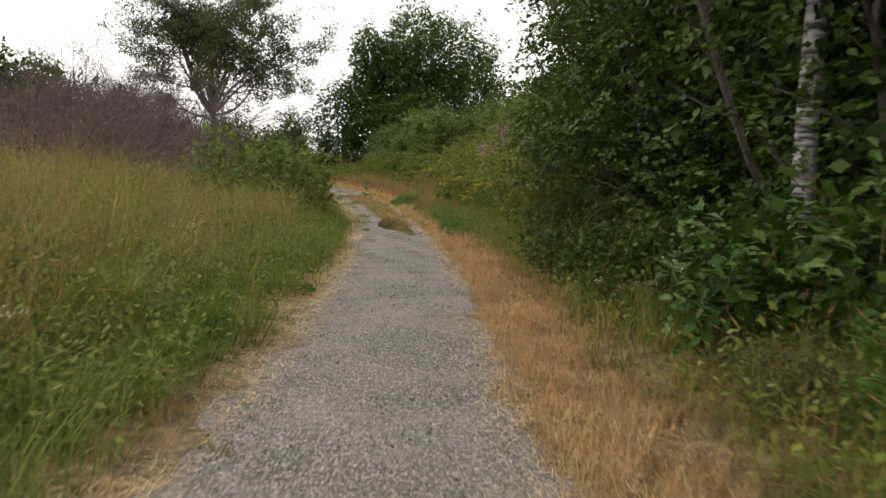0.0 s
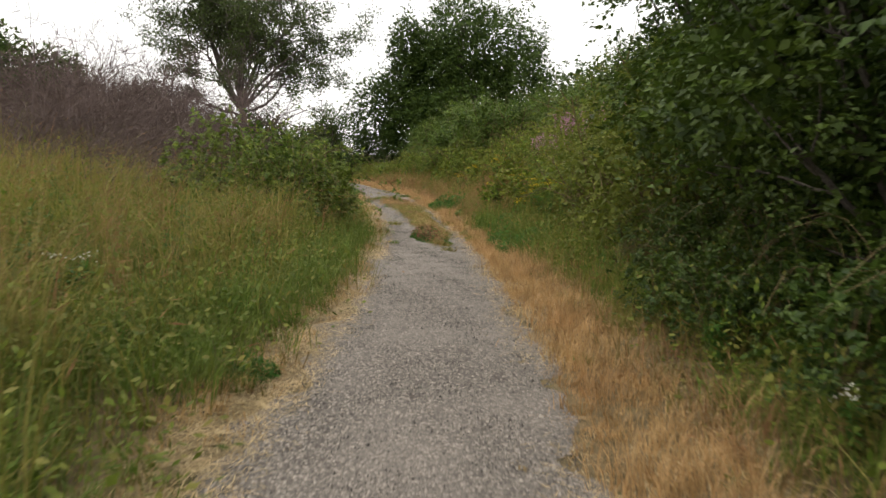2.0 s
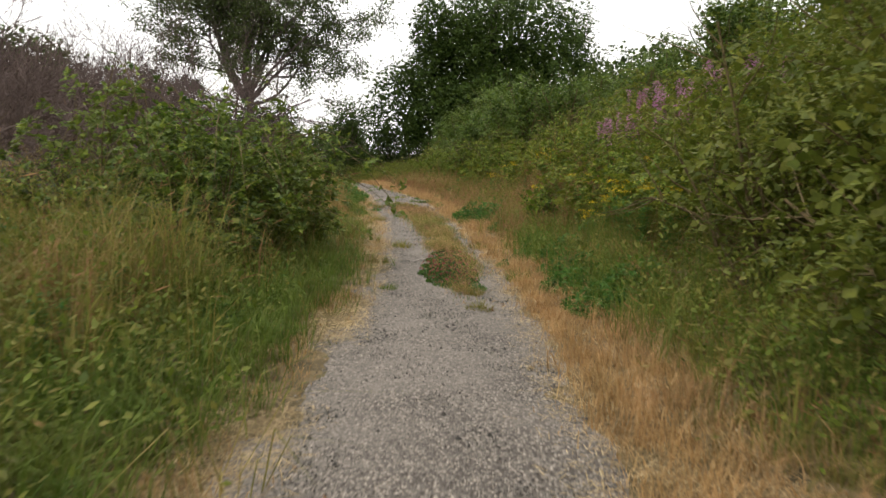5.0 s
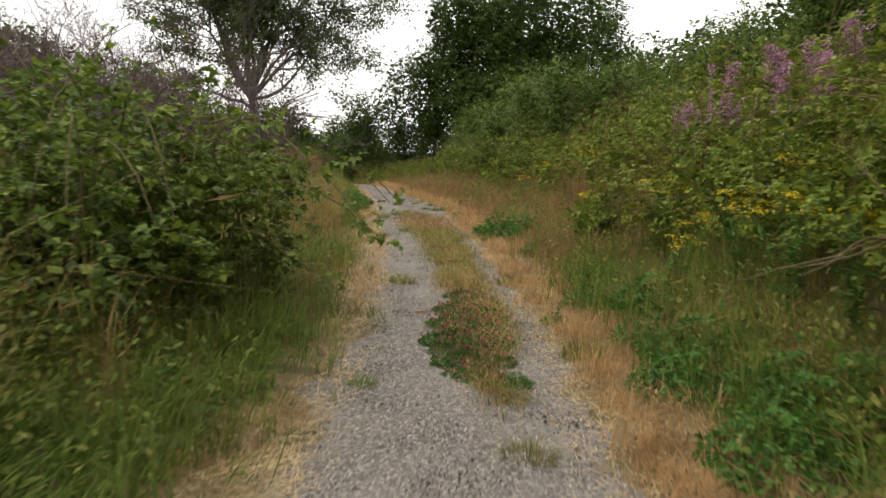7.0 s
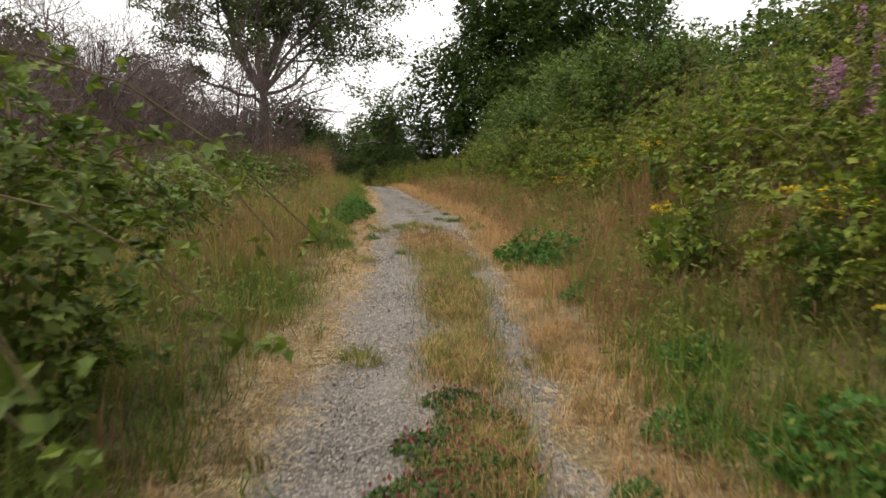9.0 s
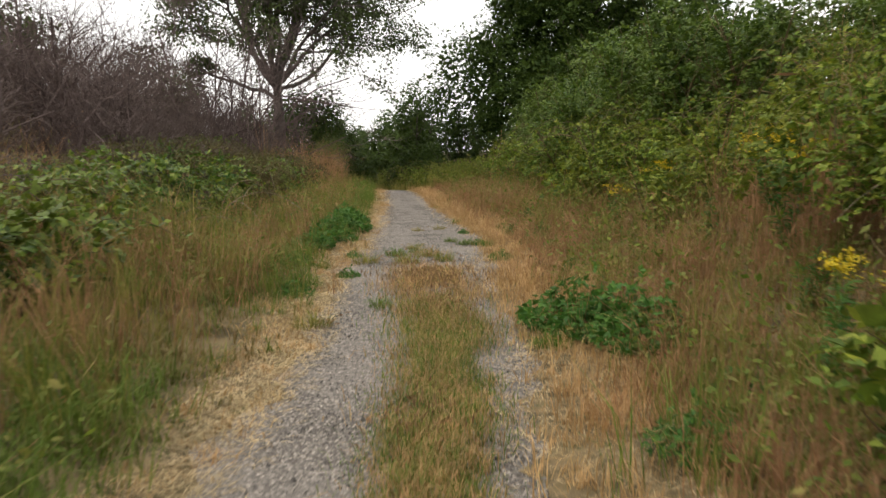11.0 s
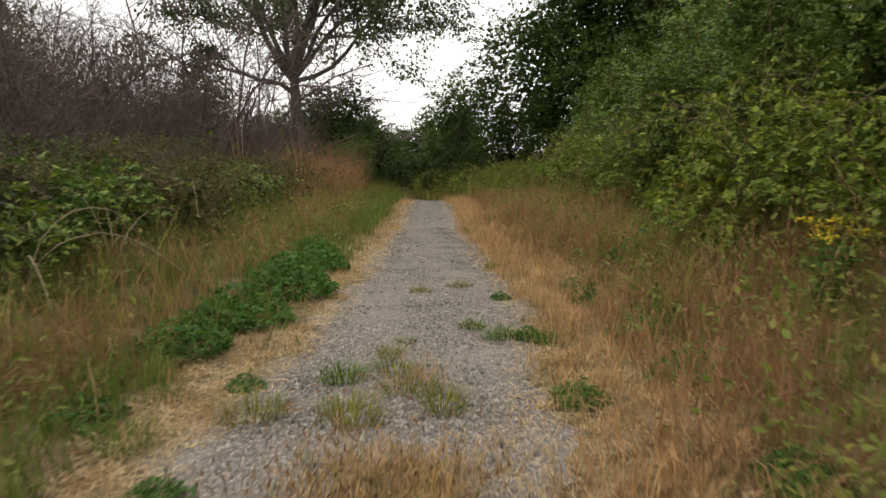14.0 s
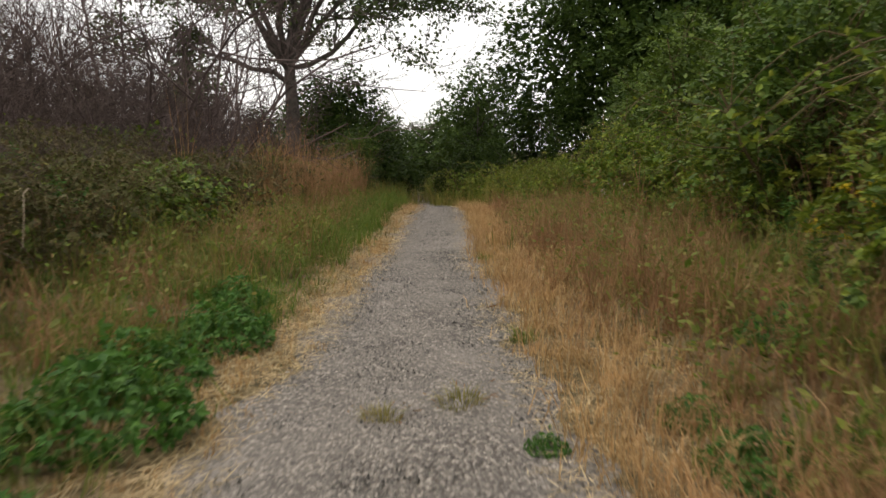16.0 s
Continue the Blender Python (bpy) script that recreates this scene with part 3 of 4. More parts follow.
# ---- shrubs and herbs ----
def cloud(blobs, n, inner=0.55):
    """Spots in the outer shells of ellipsoids (x, y, z, rx, ry, rz), with the way out."""
    area = np.array([b[3] * b[4] + b[4] * b[5] + b[3] * b[5] for b in blobs])
    pick = rng.choice(len(blobs), n, p=area / area.sum())
    b = np.array(blobs)[pick]
    d = random_dirs(n)
    lump = 1 + 0.15 * np.sin(5 * d[:, 0] + 3 * b[:, 0]) + 0.13 * np.sin(7 * d[:, 1] + 5 * d[:, 2] + b[:, 1]) + 0.08 * np.sin(11 * d[:, 0] - 9 * d[:, 2] + 2 * b[:, 1]) + rng.normal(0, 0.04, n)
    r = (inner + (1 - inner) * rng.random(n) ** 0.6) * lump
    p = b[:, :3] + d * r[:, None] * b[:, 3:6]
    keep = p[:, 2] > 0.02
    return p[keep], d[keep]


def leafy(geo, p, d, size, aspect=0.55, near=True, jitter=0.7):
    n = len(p)
    ln = rng.uniform(0.65, 1.25, n) * size
    way = unit(d * 0.8 + rng.normal(0, jitter, (n, 3)) + np.array([0, 0, -0.15]))
    up = unit(d * 0.6 + np.array([0, 0, 0.7]) + rng.normal(0, 0.6, (n, 3)))
    if near:
        add_leaves(geo, p, way, up, ln, ln * aspect)
    else:
        add_small_leaves(geo, p, way, up, ln, ln * aspect)


def trios(geo, p, d, size, near=True):
    """Bramble leaves: three leaflets on one stalk."""
    n = len(p)
    way = unit(d * np.array([1, 1, 0.4]) + rng.normal(0, 0.5, (n, 3)))
    up = unit(np.array([0, 0, 0.8]) + 0.6 * d + rng.normal(0, 0.55, (n, 3)))
    side = unit(np.cross(way, up))
    ln = rng.uniform(0.7, 1.25, n) * size
    put = add_leaves if near else add_small_leaves
    put(geo, p, way, up, ln, ln * 0.66)
    for sgn in (-1, 1):
        put(geo, p, unit(way * 0.45 + sgn * side), up, ln * 0.85, ln * 0.56)


def sprays(geo, blobs, n, size, aspect=0.6, per=9, near=True, trio=False, inner=0.6, droop=0.3):
    """Leaves set along short twigs on the outside of ellipsoids, each twig's leaves facing one way."""
    c, d = cloud(blobs, max(n // per, 1), inner)
    m = len(c)
    way = unit(d * [1, 1, 0.55] + rng.normal(0, 0.45, (m, 3)))
    up = unit(d * 0.35 + [0, 0, 0.95] + rng.normal(0, 0.28, (m, 3)))
    side = unit(np.cross(way, up))
    t = np.linspace(-0.5, 0.5, per)[None, :, None]
    length = (size * per * 0.3 * rng.uniform(0.6, 1.4, m))[:, None, None]
    p = c[:, None] + way[:, None] * t * length - up[:, None] * droop * length * (t + 0.5) ** 2
    p = (p + rng.normal(0, 0.25 * size, (m, per, 3))).reshape(-1, 3)
    turn = np.where(np.arange(per) % 2, 1.0, -1.0)[None, :, None]
    leaf_way = unit((way[:, None] * 0.6 + side[:, None] * turn).reshape(-1, 3) + rng.normal(0, 0.3, (m * per, 3)))
    leaf_up = unit(np.repeat(up, per, 0) + rng.normal(0, 0.3, (m * per, 3)))
    ok = p[:, 2] > 0.02
    p, leaf_way, leaf_up = p[ok], leaf_way[ok], leaf_up[ok]
    ln = rng.uniform(0.65, 1.25, len(p)) * size
    put = add_leaves if near else add_small_leaves
    put(geo, p, leaf_way, leaf_up, ln, ln * aspect)
    if trio:
        s = unit(np.cross(leaf_way, leaf_up))
        for sgn in (-1, 1):
            put(geo, p, unit(leaf_way * 0.45 + sgn * s), leaf_up, ln * 0.85, ln * aspect * 0.85)


def fill(geo, blobs, n, size, share=0.7):
    """Broad leaves deep inside a bush, which keep it dense."""
    p, d = cloud([(*q[:3], q[3] * share, q[4] * share, q[5] * share) for q in blobs], n, 0.25)
    leafy(geo, p, d, size, 0.7, False)


def arch(p0, az, reach, height, drop=0.3):
    """A cane that rises and arches over."""
    s = np.linspace(0, 1, 9)
    d = np.array([math.cos(az), math.sin(az), 0])
    z = height * (1 - (1 - s / 0.6) ** 2)
    z = np.where(s > 0.6, height - (height * drop) * ((s - 0.6) / 0.4) ** 2, z)
    return np.asarray(p0) + d * (reach * s ** 1.3)[:, None] + np.array([0, 0, 1]) * z[:, None] + rng.normal(0, 0.02, (9, 3)).cumsum(0) * 0.5


def bramble(label, blobs, n, size, canes=14, leaf=None, core=0.5, cane_reach=1.2, near=True, long_canes=()):
    ob = tagged(new("bramble_bush"), label, "bush")
    leaves, wood = Geo(), Geo()
    sprays(leaves, blobs, n, size, 0.68, 7, near, True, core)
    fill(leaves, blobs, n // 4, size * 1.4)
    for _ in range(canes):
        b = blobs[rng.integers(len(blobs))]
        az = rng.uniform(0, 6.28)
        line = arch((b[0] + rng.normal(0, 0.2) * b[3], b[1] + rng.normal(0, 0.2) * b[4], 0), az, cane_reach * b[3] * rng.uniform(0.7, 1.3), (b[2] + b[5]) * rng.uniform(0.8, 1.12))
        add_tube(wood, line, np.linspace(0.007, 0.003, 9), 4)
        q = np.repeat(line[3:], 2, 0) + rng.normal(0, 0.03, (12, 3))
        trios(leaves, q, random_dirs(12) + [0, 0, 0.5], size, near)
    for az, reach, high in long_canes:
        line = arch((0, 0, 0), radians(az), reach, high, 0.45)
        add_tube(wood, line, np.linspace(0.008, 0.003, 9), 4)
        q = np.repeat(line[2:], 5, 0) + rng.normal(0, 0.05, (35, 3))
        trios(leaves, q, random_dirs(35) + [0, 0, 0.5], size, near)
    part("cane", wood, CANE, ob, "thin thorny canes")
    part("foliage", leaves, leaf or BRAMBLE, ob)
    return ob


def shrub(name, label, height, blobs, n, size, mat, aspect=0.5, stems=9, core=0.35, bark=None, near=True):
    """A shrub or low-branched tree: stems from the ground and leaves round them."""
    ob = tagged(new(name), label, "shrub")
    leaves, wood = Geo(), Geo()
    for _ in range(stems):
        b = blobs[rng.integers(len(blobs))]
        end = np.array(b[:3]) + random_dirs(1)[0] * np.array(b[3:6]) * 0.8
        base = np.array([rng.normal(0, 0.15), rng.normal(0, 0.15), -0.1]) + np.array([b[0], b[1], 0]) * 0.45
        for pts, rad, left, limb in branching(base, end - base, np.linalg.norm(end - base), 0.01 + 0.006 * height, 1, 0.7, 0.12, 0.02, (5, 8), 0.3, 0.45):
            add_tube(wood, pts, rad, 5)
    sprays(leaves, blobs, n, size, aspect, 11, near, False, core + 0.15)
    fill(leaves, blobs, n // 4, size * 1.5)
    part("stem", wood, bark or CANE, ob)
    part("foliage", leaves, mat, ob)
    return ob


def dead_shrub(height, stems=7, radius=0.022, tilt=1.1, name="dead_shrub", label="leafless grey purple tangle of dead twigs", kids=(3, 5)):
    ob = tagged(new(name), label, "shrub", "dead brush on the bank")
    big, fine = Geo(), Geo()
    for _ in range(stems):
        az, lean = rng.uniform(0, 6.28), rng.uniform(0.1, tilt)
        way = (math.cos(az) * lean, math.sin(az) * lean, 1)
        for pts, rad, left, limb in branching((rng.normal(0, 0.3), rng.normal(0, 0.3), -0.1), way, height * rng.uniform(0.6, 1.0), radius, 3, 0.75, 0.22, 0.03, kids, 0.2, 0.55, 4):
            thin = pts if left else pts[[0, 2, 4]]
            add_tube(big if left > 1 else fine, thin, np.maximum(rad if left else rad[[0, 2, 4]], 0.005), 4 if left > 1 else 3)
    part("branch", big, DEAD, ob)
    part("twig", fine, DEAD, ob)
    return ob


def dead_broom():
    """A dense dome of dead fine twigs."""
    ob = tagged(new("dead_broom_bush"), "dense rounded bush of dead purplish brown twigs", "shrub", "dead brush on the bank")
    wood, fine = Geo(), Geo()
    for _ in range(16):
        az, lean = rng.uniform(0, 6.28), rng.uniform(0.1, 1.0)
        for pts, rad, left, limb in branching((rng.normal(0, 0.4), rng.normal(0, 0.4), -0.1), (math.cos(az) * lean, math.sin(az) * lean, 1), rng.uniform(1.6, 2.4), 0.025, 1, 0.6, 0.18, 0.05, (3, 6), 0.2, 0.5, 4):
            add_tube(wood, pts, np.maximum(rad, 0.005), 4)
    p, d = cloud([(0, 0, 1.1, 1.7, 1.7, 1.35), (0.9, 0.3, 0.9, 1.2, 1.2, 1.1), (-0.8, -0.5, 1.0, 1.3, 1.3, 1.1)], 4600, 0.45)
    n = len(p)
    ln = rng.uniform(0.2, 0.6, n)
    add_small_leaves(fine, p, unit(d * 0.6 + [0, 0, 0.5] + rng.normal(0, 0.45, (n, 3))), random_dirs(n), ln, rng.uniform(0.006, 0.014, n))
    part("branch", wood, DEAD, ob)
    part("twig", fine, BROOM_TWIG, ob)
    return ob


def weed_clump(label, n, size, spread, mat=WEED, heads=None, rise=1.0):
    ob = tagged(new("weed_clump"), label, "weed", "weeds beside the path")
    geo, stems = Geo(), Geo()
    r, a = spread * np.sqrt(rng.random(n)), rng.uniform(0, 6.28, n)
    p = np.stack([r * np.cos(a), r * np.sin(a), np.abs(rng.normal(0.1, 0.05, n)) * (1.3 - r / spread) * spread * 4 * rise], 1)
    d = unit(np.stack([np.cos(a), np.sin(a), np.full(n, 0.5)], 1) + rng.normal(0, 0.4, (n, 3)))
    trios(geo, p, d, size)
    for k in range(14):
        q = p[rng.integers(n)]
        add_tube(stems, np.linspace([q[0] * 0.5, q[1] * 0.5, -0.03], q, 4), np.linspace(0.003, 0.002, 4), 3)
    stalk = part("stem", stems, GREEN_GRASS, ob)
    part("foliage", geo, mat, stalk)
    if heads:
        hg = Geo()
        k = rng.integers(0, n, heads)
        q = p[k] + [0, 0, 0.05]
        add_spindles(hg, q, np.tile([0.0, 0.0, 1.0], (heads, 1)), np.full(heads, 0.03), np.full(heads, 0.022))
        part("flower_head", hg, RED, stalk, "small dull red flower heads")
    return ob


def flower_plant(name, label, height, petals, style, stalks=6, heads=34):
    """A tall herb: stalks with narrow leaves and blossom at the top."""
    ob = tagged(new(name), label, "flower")
    stems, leaves, bloom = Geo(), Geo(), Geo()
    for _ in range(stalks):
        top = np.array([rng.normal(0, 0.16), rng.normal(0, 0.16), height * rng.uniform(0.75, 1.05)])
        line = np.linspace([rng.normal(0, 0.04), rng.normal(0, 0.04), -0.05], top, 6) + rng.normal(0, 0.008, (6, 3))
        add_tube(stems, line, np.linspace(0.005, 0.003, 6), 4)
        m = 44
        t = rng.uniform(0.15, 0.85, m)
        q = line[0] + (line[-1] - line[0]) * t[:, None]
        d = random_dirs(m) * [1, 1, 0.3] + [0, 0, 0.2]
        ln = rng.uniform(0.08, 0.15, m)
        add_leaves(leaves, q, d, np.tile([0.0, 0.0, 1.0], (m, 1)) + rng.normal(0, 0.2, (m, 3)), ln, ln * 0.25)
        if style == "flat":
            k = heads
            q = top + np.stack([rng.normal(0, 0.06, k), rng.normal(0, 0.06, k), rng.normal(0, 0.02, k)], 1)
        else:
            k = 80
            q = top + np.stack([rng.normal(0, 0.025, k), rng.normal(0, 0.025, k), rng.uniform(-0.3, 0.12, k)], 1)
        if style == "none":
            continue
        for _ in range(3):
            ln = rng.uniform(0.02, 0.034, k)
            add_small_leaves(bloom, q, random_dirs(k) * [1, 1, 0.5], np.tile([0.0, 0.0, 1.0], (k, 1)) + rng.normal(0, 0.3, (k, 3)), ln, ln * 0.8)
    stalk = part("stem", stems, GREEN_GRASS, ob)
    part("foliage", leaves, WEED, stalk)
    if bloom.n:
        part("blossom", bloom, petals, stalk)
    return ob


# ---- trees ----
def tree(name, label, bark, leaf_mat, trunk_pts, trunk_r, limbs, depth, leaf, per, scatter, spread=0.75, wander=0.16, lift=0.05, kids=(4, 6), extra=None, aspect=0.6, limb_bark=None):
    """Trunk along trunk_pts, limbs (start share, azimuth, rise, length, radius), leaves on the outer twigs. extra: ellipsoids of further leaves."""
    ob = tagged(new(name), label, "tree")
    tg = Geo()
    pts = np.array(trunk_pts, float)
    s = np.linspace(0, 1, len(pts))
    fine = np.linspace(0, 1, 14)
    line = np.stack([np.interp(fine, s, pts[:, k]) for k in range(3)], 1)
    rad = trunk_r * np.interp(fine, [0, 0.06, 0.2, 1], [1.5, 1.15, 1.0, 0.6])
    line[0, 2] -= 0.3
    add_tube(tg, line, rad, 12)
    part("trunk", tg, bark, ob, smooth=True)
    crown = Geo()
    for share, az, rise, length, r in limbs:
        g = Geo()
        i = share * 13
        q = line[int(i)] + (line[min(int(i) + 1, 13)] - line[int(i)]) * (i - int(i))
        d = (math.cos(radians(az)) * math.cos(radians(rise)), math.sin(radians(az)) * math.cos(radians(rise)), math.sin(radians(rise)))
        for bp, br, left, limb in branching(q, d, length, r, depth, spread, wander, lift, kids, 0.3, 0.58):
            add_tube(g, bp, np.maximum(br, 0.012), 8 if left == depth else 5 if left else 3)
            if left <= 1:
                k = per if left == 0 else per // 2
                c = bp[rng.integers(3, len(bp), k)] + rng.normal(0, scatter, (k, 3)) * [1, 1, 0.6]
                leafy(crown, c, random_dirs(k), leaf, aspect, False, 0.8)
        part("limb", g, limb_bark or bark, ob, smooth=True)
    if extra:
        blobs, n = extra
        sprays(crown, blobs, n, leaf, aspect, 13, False, False, 0.7, 0.5)
        fill(crown, blobs, n // 3, leaf * 1.8, 0.9)
    part("crown", crown, leaf_mat, ob)
    return ob


# ---- the setting ----
make_ground()
make_path()
make_gravel()
make_grass()
make_herb_carpet()
make_straw()
make_middle_strip()
make_dock_patch()

# ---- trees ahead ----
oak = tree("oak_tree", "broad open-crowned oak tree with a forked grey trunk", BARK, OAK, [(0, 0, 0), (0.12, 0, 2), (-0.05, 0.05, 4.3)], 0.3, [
    (0.8, 195, 30, 4.4, 0.10), (0.92, 190, 58, 6.0, 0.117), (0.95, 120, 66, 6.2, 0.125), (0.97, 20, 58, 6.4, 0.125), (0.98, 290, 68, 6.6, 0.125), (0.92, 5, 30, 5.0, 0.105),
    (0.9, 320, 46, 5.4, 0.101), (0.9, 80, 48, 5.4, 0.101), (0.88, 250, 50, 5.4, 0.101), (0.98, 210, 70, 7.4, 0.117), (0.98, 350, 76, 7.8, 0.125), (0.95, 155, 52, 5.8, 0.10), (0.97, 180, 66, 7.0, 0.11), (0.94, 0, 42, 6.6, 0.105), (0.93, 345, 24, 6.4, 0.10), (0.9, 185, 40, 6.4, 0.10)],
    3, 0.16, 36, 0.26, 0.7, 0.2, 0.04, (4, 6))
oak.matrix_world = spot(-16.75, 53.5)
round_tree = tree("maple_tree", "large dense dark green rounded tree", BARK, DARK_TREE, [(0, 0, 0), (0, 0, 3), (0.3, 0, 9)], 0.4, [
    (0.5, 20, 40, 4, 0.16), (0.5, 110, 40, 4, 0.16), (0.55, 200, 30, 3.6, 0.16), (0.6, 290, 35, 4, 0.16), (0.8, 60, 60, 3, 0.14), (0.9, 180, 65, 3, 0.14), (0.95, 300, 60, 3, 0.14)],
    2, 0.15, 24, 0.35, 0.75, 0.18, 0.05, (5, 7), ([(1.2, 0, 9.2, 4.8, 4.8, 4.3), (-4.5, -1, 4.5, 3.5, 3.6, 3.5), (-2, 0, 6.6, 3.6, 4, 3.6), (4.6, -1, 5.6, 4, 4, 4.5), (0, -4, 3.4, 4, 3, 3.2), (-3.4, -1.5, 9.2, 1.9, 2.0, 2.4)], 90000))
round_tree.matrix_world = spot(-2.6, 60)

# ---- far woods ----
far_bush = shrub("hedge_tree", "dark green bushy tree closing the view", 5, [(0, 0, 2.2, 2.5, 2.3, 2.2), (0.8, 0, 4, 1.6, 1.6, 1.6), (-1.2, 0.4, 1.4, 1.8, 1.8, 1.5)], 4200, 0.25, DARK_TREE, 0.6, 4, 0.4, BARK, False)
far_bush.matrix_world = spot(-18.6, 75, 40, 0.95)
for x, y, a, s in ((-15.0, 73, 120, 0.95), (-22.5, 77, 200, 1.0), (-19.5, 83, 30, 0.9), (-29, 78, 10, 1.0), (-28, 62, 10, 1.1), (-34, 82, 30, 1.0), (-40, 76, 130, 0.95), (-46, 70, 230, 1.0), (-52, 64, 330, 0.95),
                   (-38, 58, 80, 1.1), (-20, 88, 15, 0.9), (-26, 90, 75, 0.9), (-3, 84, 260, 1.8), (7, 72, 330, 1.9), (-25, 46, 100, 1.1), (-26.5, 41, 10, 1.25), (-24, 42, 60, 1.05), (-29, 45, 60, 1.3), (6, 50, 20, 1.3), (9, 44, 300, 1.4)):
    copy_thing(far_bush, spot(x, y, a, s))
thorn = shrub("hawthorn_tree", "dark green hawthorn tree beside the path", 5, [(0, 0, 2.2, 2.4, 2.3, 2.2), (0.6, 0, 4, 1.6, 1.6, 1.6), (-1.2, 0.4, 1.4, 1.8, 1.8, 1.5)], 9000, 0.15, DARK_TREE, 0.6, 6, 0.4, BARK, False)
thorn.matrix_world = spot(-15.3, 55.6, 140, 0.92)
for x, y, a, s in ((-14.5, 54.2, 20, 0.62), (-13.7, 52.0, 30, 0.5), (-17.2, 57.5, 250, 0.95), (-20.5, 57, 90, 0.6), (-24, 56, 60, 0.7), (-13.9, 67.5, 300, 1.25), (-15.0, 58.5, 200, 0.6), (-16.6, 62, 70, 0.7), (-11.3, 57, 10, 0.5), (-9.2, 53.5, 110, 0.42), (-9.6, 61, 250, 0.75), (-6.8, 56, 180, 0.7), (-4.5, 52, 100, 0.65), (2.5, 54, 80, 1.1), (-22.5, 50, 200, 0.6)):
    copy_thing(thorn, spot(x, y, a, s))

# ---- bank on the left ----
dead = [dead_shrub(2.6), dead_shrub(3.0), dead_shrub(2.3, 8)]
dead[0].matrix_world = spot(-8.3, 18.5, 0, 0.8)
dead[1].matrix_world = spot(-10, 24, 70, 0.95)
dead[2].matrix_world = spot(-7.5, 21.5, 140, 0.75)
rr = random.Random(3)
for k in range(22):
    y = 15 + 37 * (k + rr.random()) / 22
    d = rr.uniform(3.8, 8.5) if y > 19 else rr.uniform(6, 12)
    copy_thing(dead[k % 3], spot(float(left_edge(y)) - d, y, rr.uniform(0, 360), rr.uniform(0.8, 1.2)))
for k in range(16):
    y = 23 + 18 * (k + rr.random()) / 16
    copy_thing(dead[k % 3], spot(float(left_edge(y)) - rr.uniform(2.6, 4.4), y, rr.uniform(0, 360), rr.uniform(0.26, 0.42)))
for x, y, a, s in ((-6.4, 15.8, 20, 0.55), (-7.6, 14.2, 110, 0.6), (-9.2, 15.2, 190, 0.65), (-5.9, 17.8, 280, 0.5), (-8.4, 17, 60, 0.6), (-10.4, 13.6, 330, 0.7), (-11.4, 16.5, 150, 0.7)):
    copy_thing(dead[1], spot(x, y, a, s))
broom = dead_broom()
broom.matrix_world = spot(-10.6, 22.5, 0, 0.8)
for k in range(26):
    y = 19 + 33 * (k + rr.random()) / 26
    d = (5.6, 7.6, 9.8, 12.5)[k % 4] + rr.uniform(-0.6, 0.6)
    copy_thing(broom, spot(float(left_edge(y)) - d * (1.15 if y < 26 else 1), y, rr.uniform(0, 360), rr.uniform(0.85, 1.1) * (0.8 if d < 6.5 else 1.25 if d < 9 else 1.75) * (0.46 if y < 27 else 1)))
for x, y, a, s in ((-8.6, 30.6, 20, 0.42), (-9.2, 32.4, 80, 0.45), (-9.5, 34.8, 140, 0.45), (-10.4, 36.6, 200, 0.45), (-10.9, 38.8, 260, 0.45), (-8.2, 28.2, 320, 0.4), (-7.7, 26.4, 30, 0.38), (-11.8, 41, 90, 0.5)):
    copy_thing(broom, spot(x, y, a, s))
snag = dead_shrub(5.2, 4, 0.042, 0.7, "dead_tree", "bare dead tree with dark crooked branches", (4, 6))
snag.matrix_world = spot(-14.6, 36.5, 0, 0.95)
for x, y, a, s in ((-16.4, 40.5, 80, 0.95), (-13.2, 32.0, 160, 0.9), (-18, 38, 250, 1.1), (-18.6, 45, 310, 0.9), (-12.5, 19.5, 40, 0.6), (-15.5, 29, 120, 0.95), (-17.6, 48.5, 200, 0.6), (-13.6, 35, 20, 0.8)):
    copy_thing(snag, spot(x, y, a, s))

left_bramble = bramble("dense green bramble bush arching towards the path", [(0, 0, 0.85, 1.1, 1.4, 0.95), (0.2, -1.0, 0.6, 0.9, 1.0, 0.75), (0.5, 0.9, 0.75, 0.8, 0.9, 0.75), (-0.9, -0.2, 1.05, 1.2, 1.3, 1.0)], 9000, 0.068, 46,
    long_canes=((-20, 2.3, 1.5), (10, 2.0, 1.1), (30, 2.2, 1.55), (-50, 1.9, 1.65), (-70, 1.8, 1.7), (60, 1.8, 1.6), (-5, 1.7, 0.8), (-100, 1.6, 1.7)))
left_bramble.matrix_world = spot(-4.35, 19.3, 0, 1.16, 0.05)
low_bramble = bramble("low bramble patch in tall grass", [(0, 0, 0.3, 0.9, 0.9, 0.5), (0.6, 0.4, 0.25, 0.7, 0.7, 0.4)], 1100, 0.085, 16, near=False)
low_bramble.matrix_world = spot(-6.3, 25.5)
for x, y, a, s in ((-7.3, 28, 90, 1.0), (-7.9, 30.5, 200, 1.1), (-8.6, 33, 300, 0.9), (-6.0, 22.8, 40, 0.8), (-4.6, 16.6, 10, 0.7), (-5.6, 17.5, 100, 0.9), (-9.6, 36, 30, 0.8), (-7.2, 24.2, 10, 0.8)):
    copy_thing(low_bramble, spot(x, y, a, s))

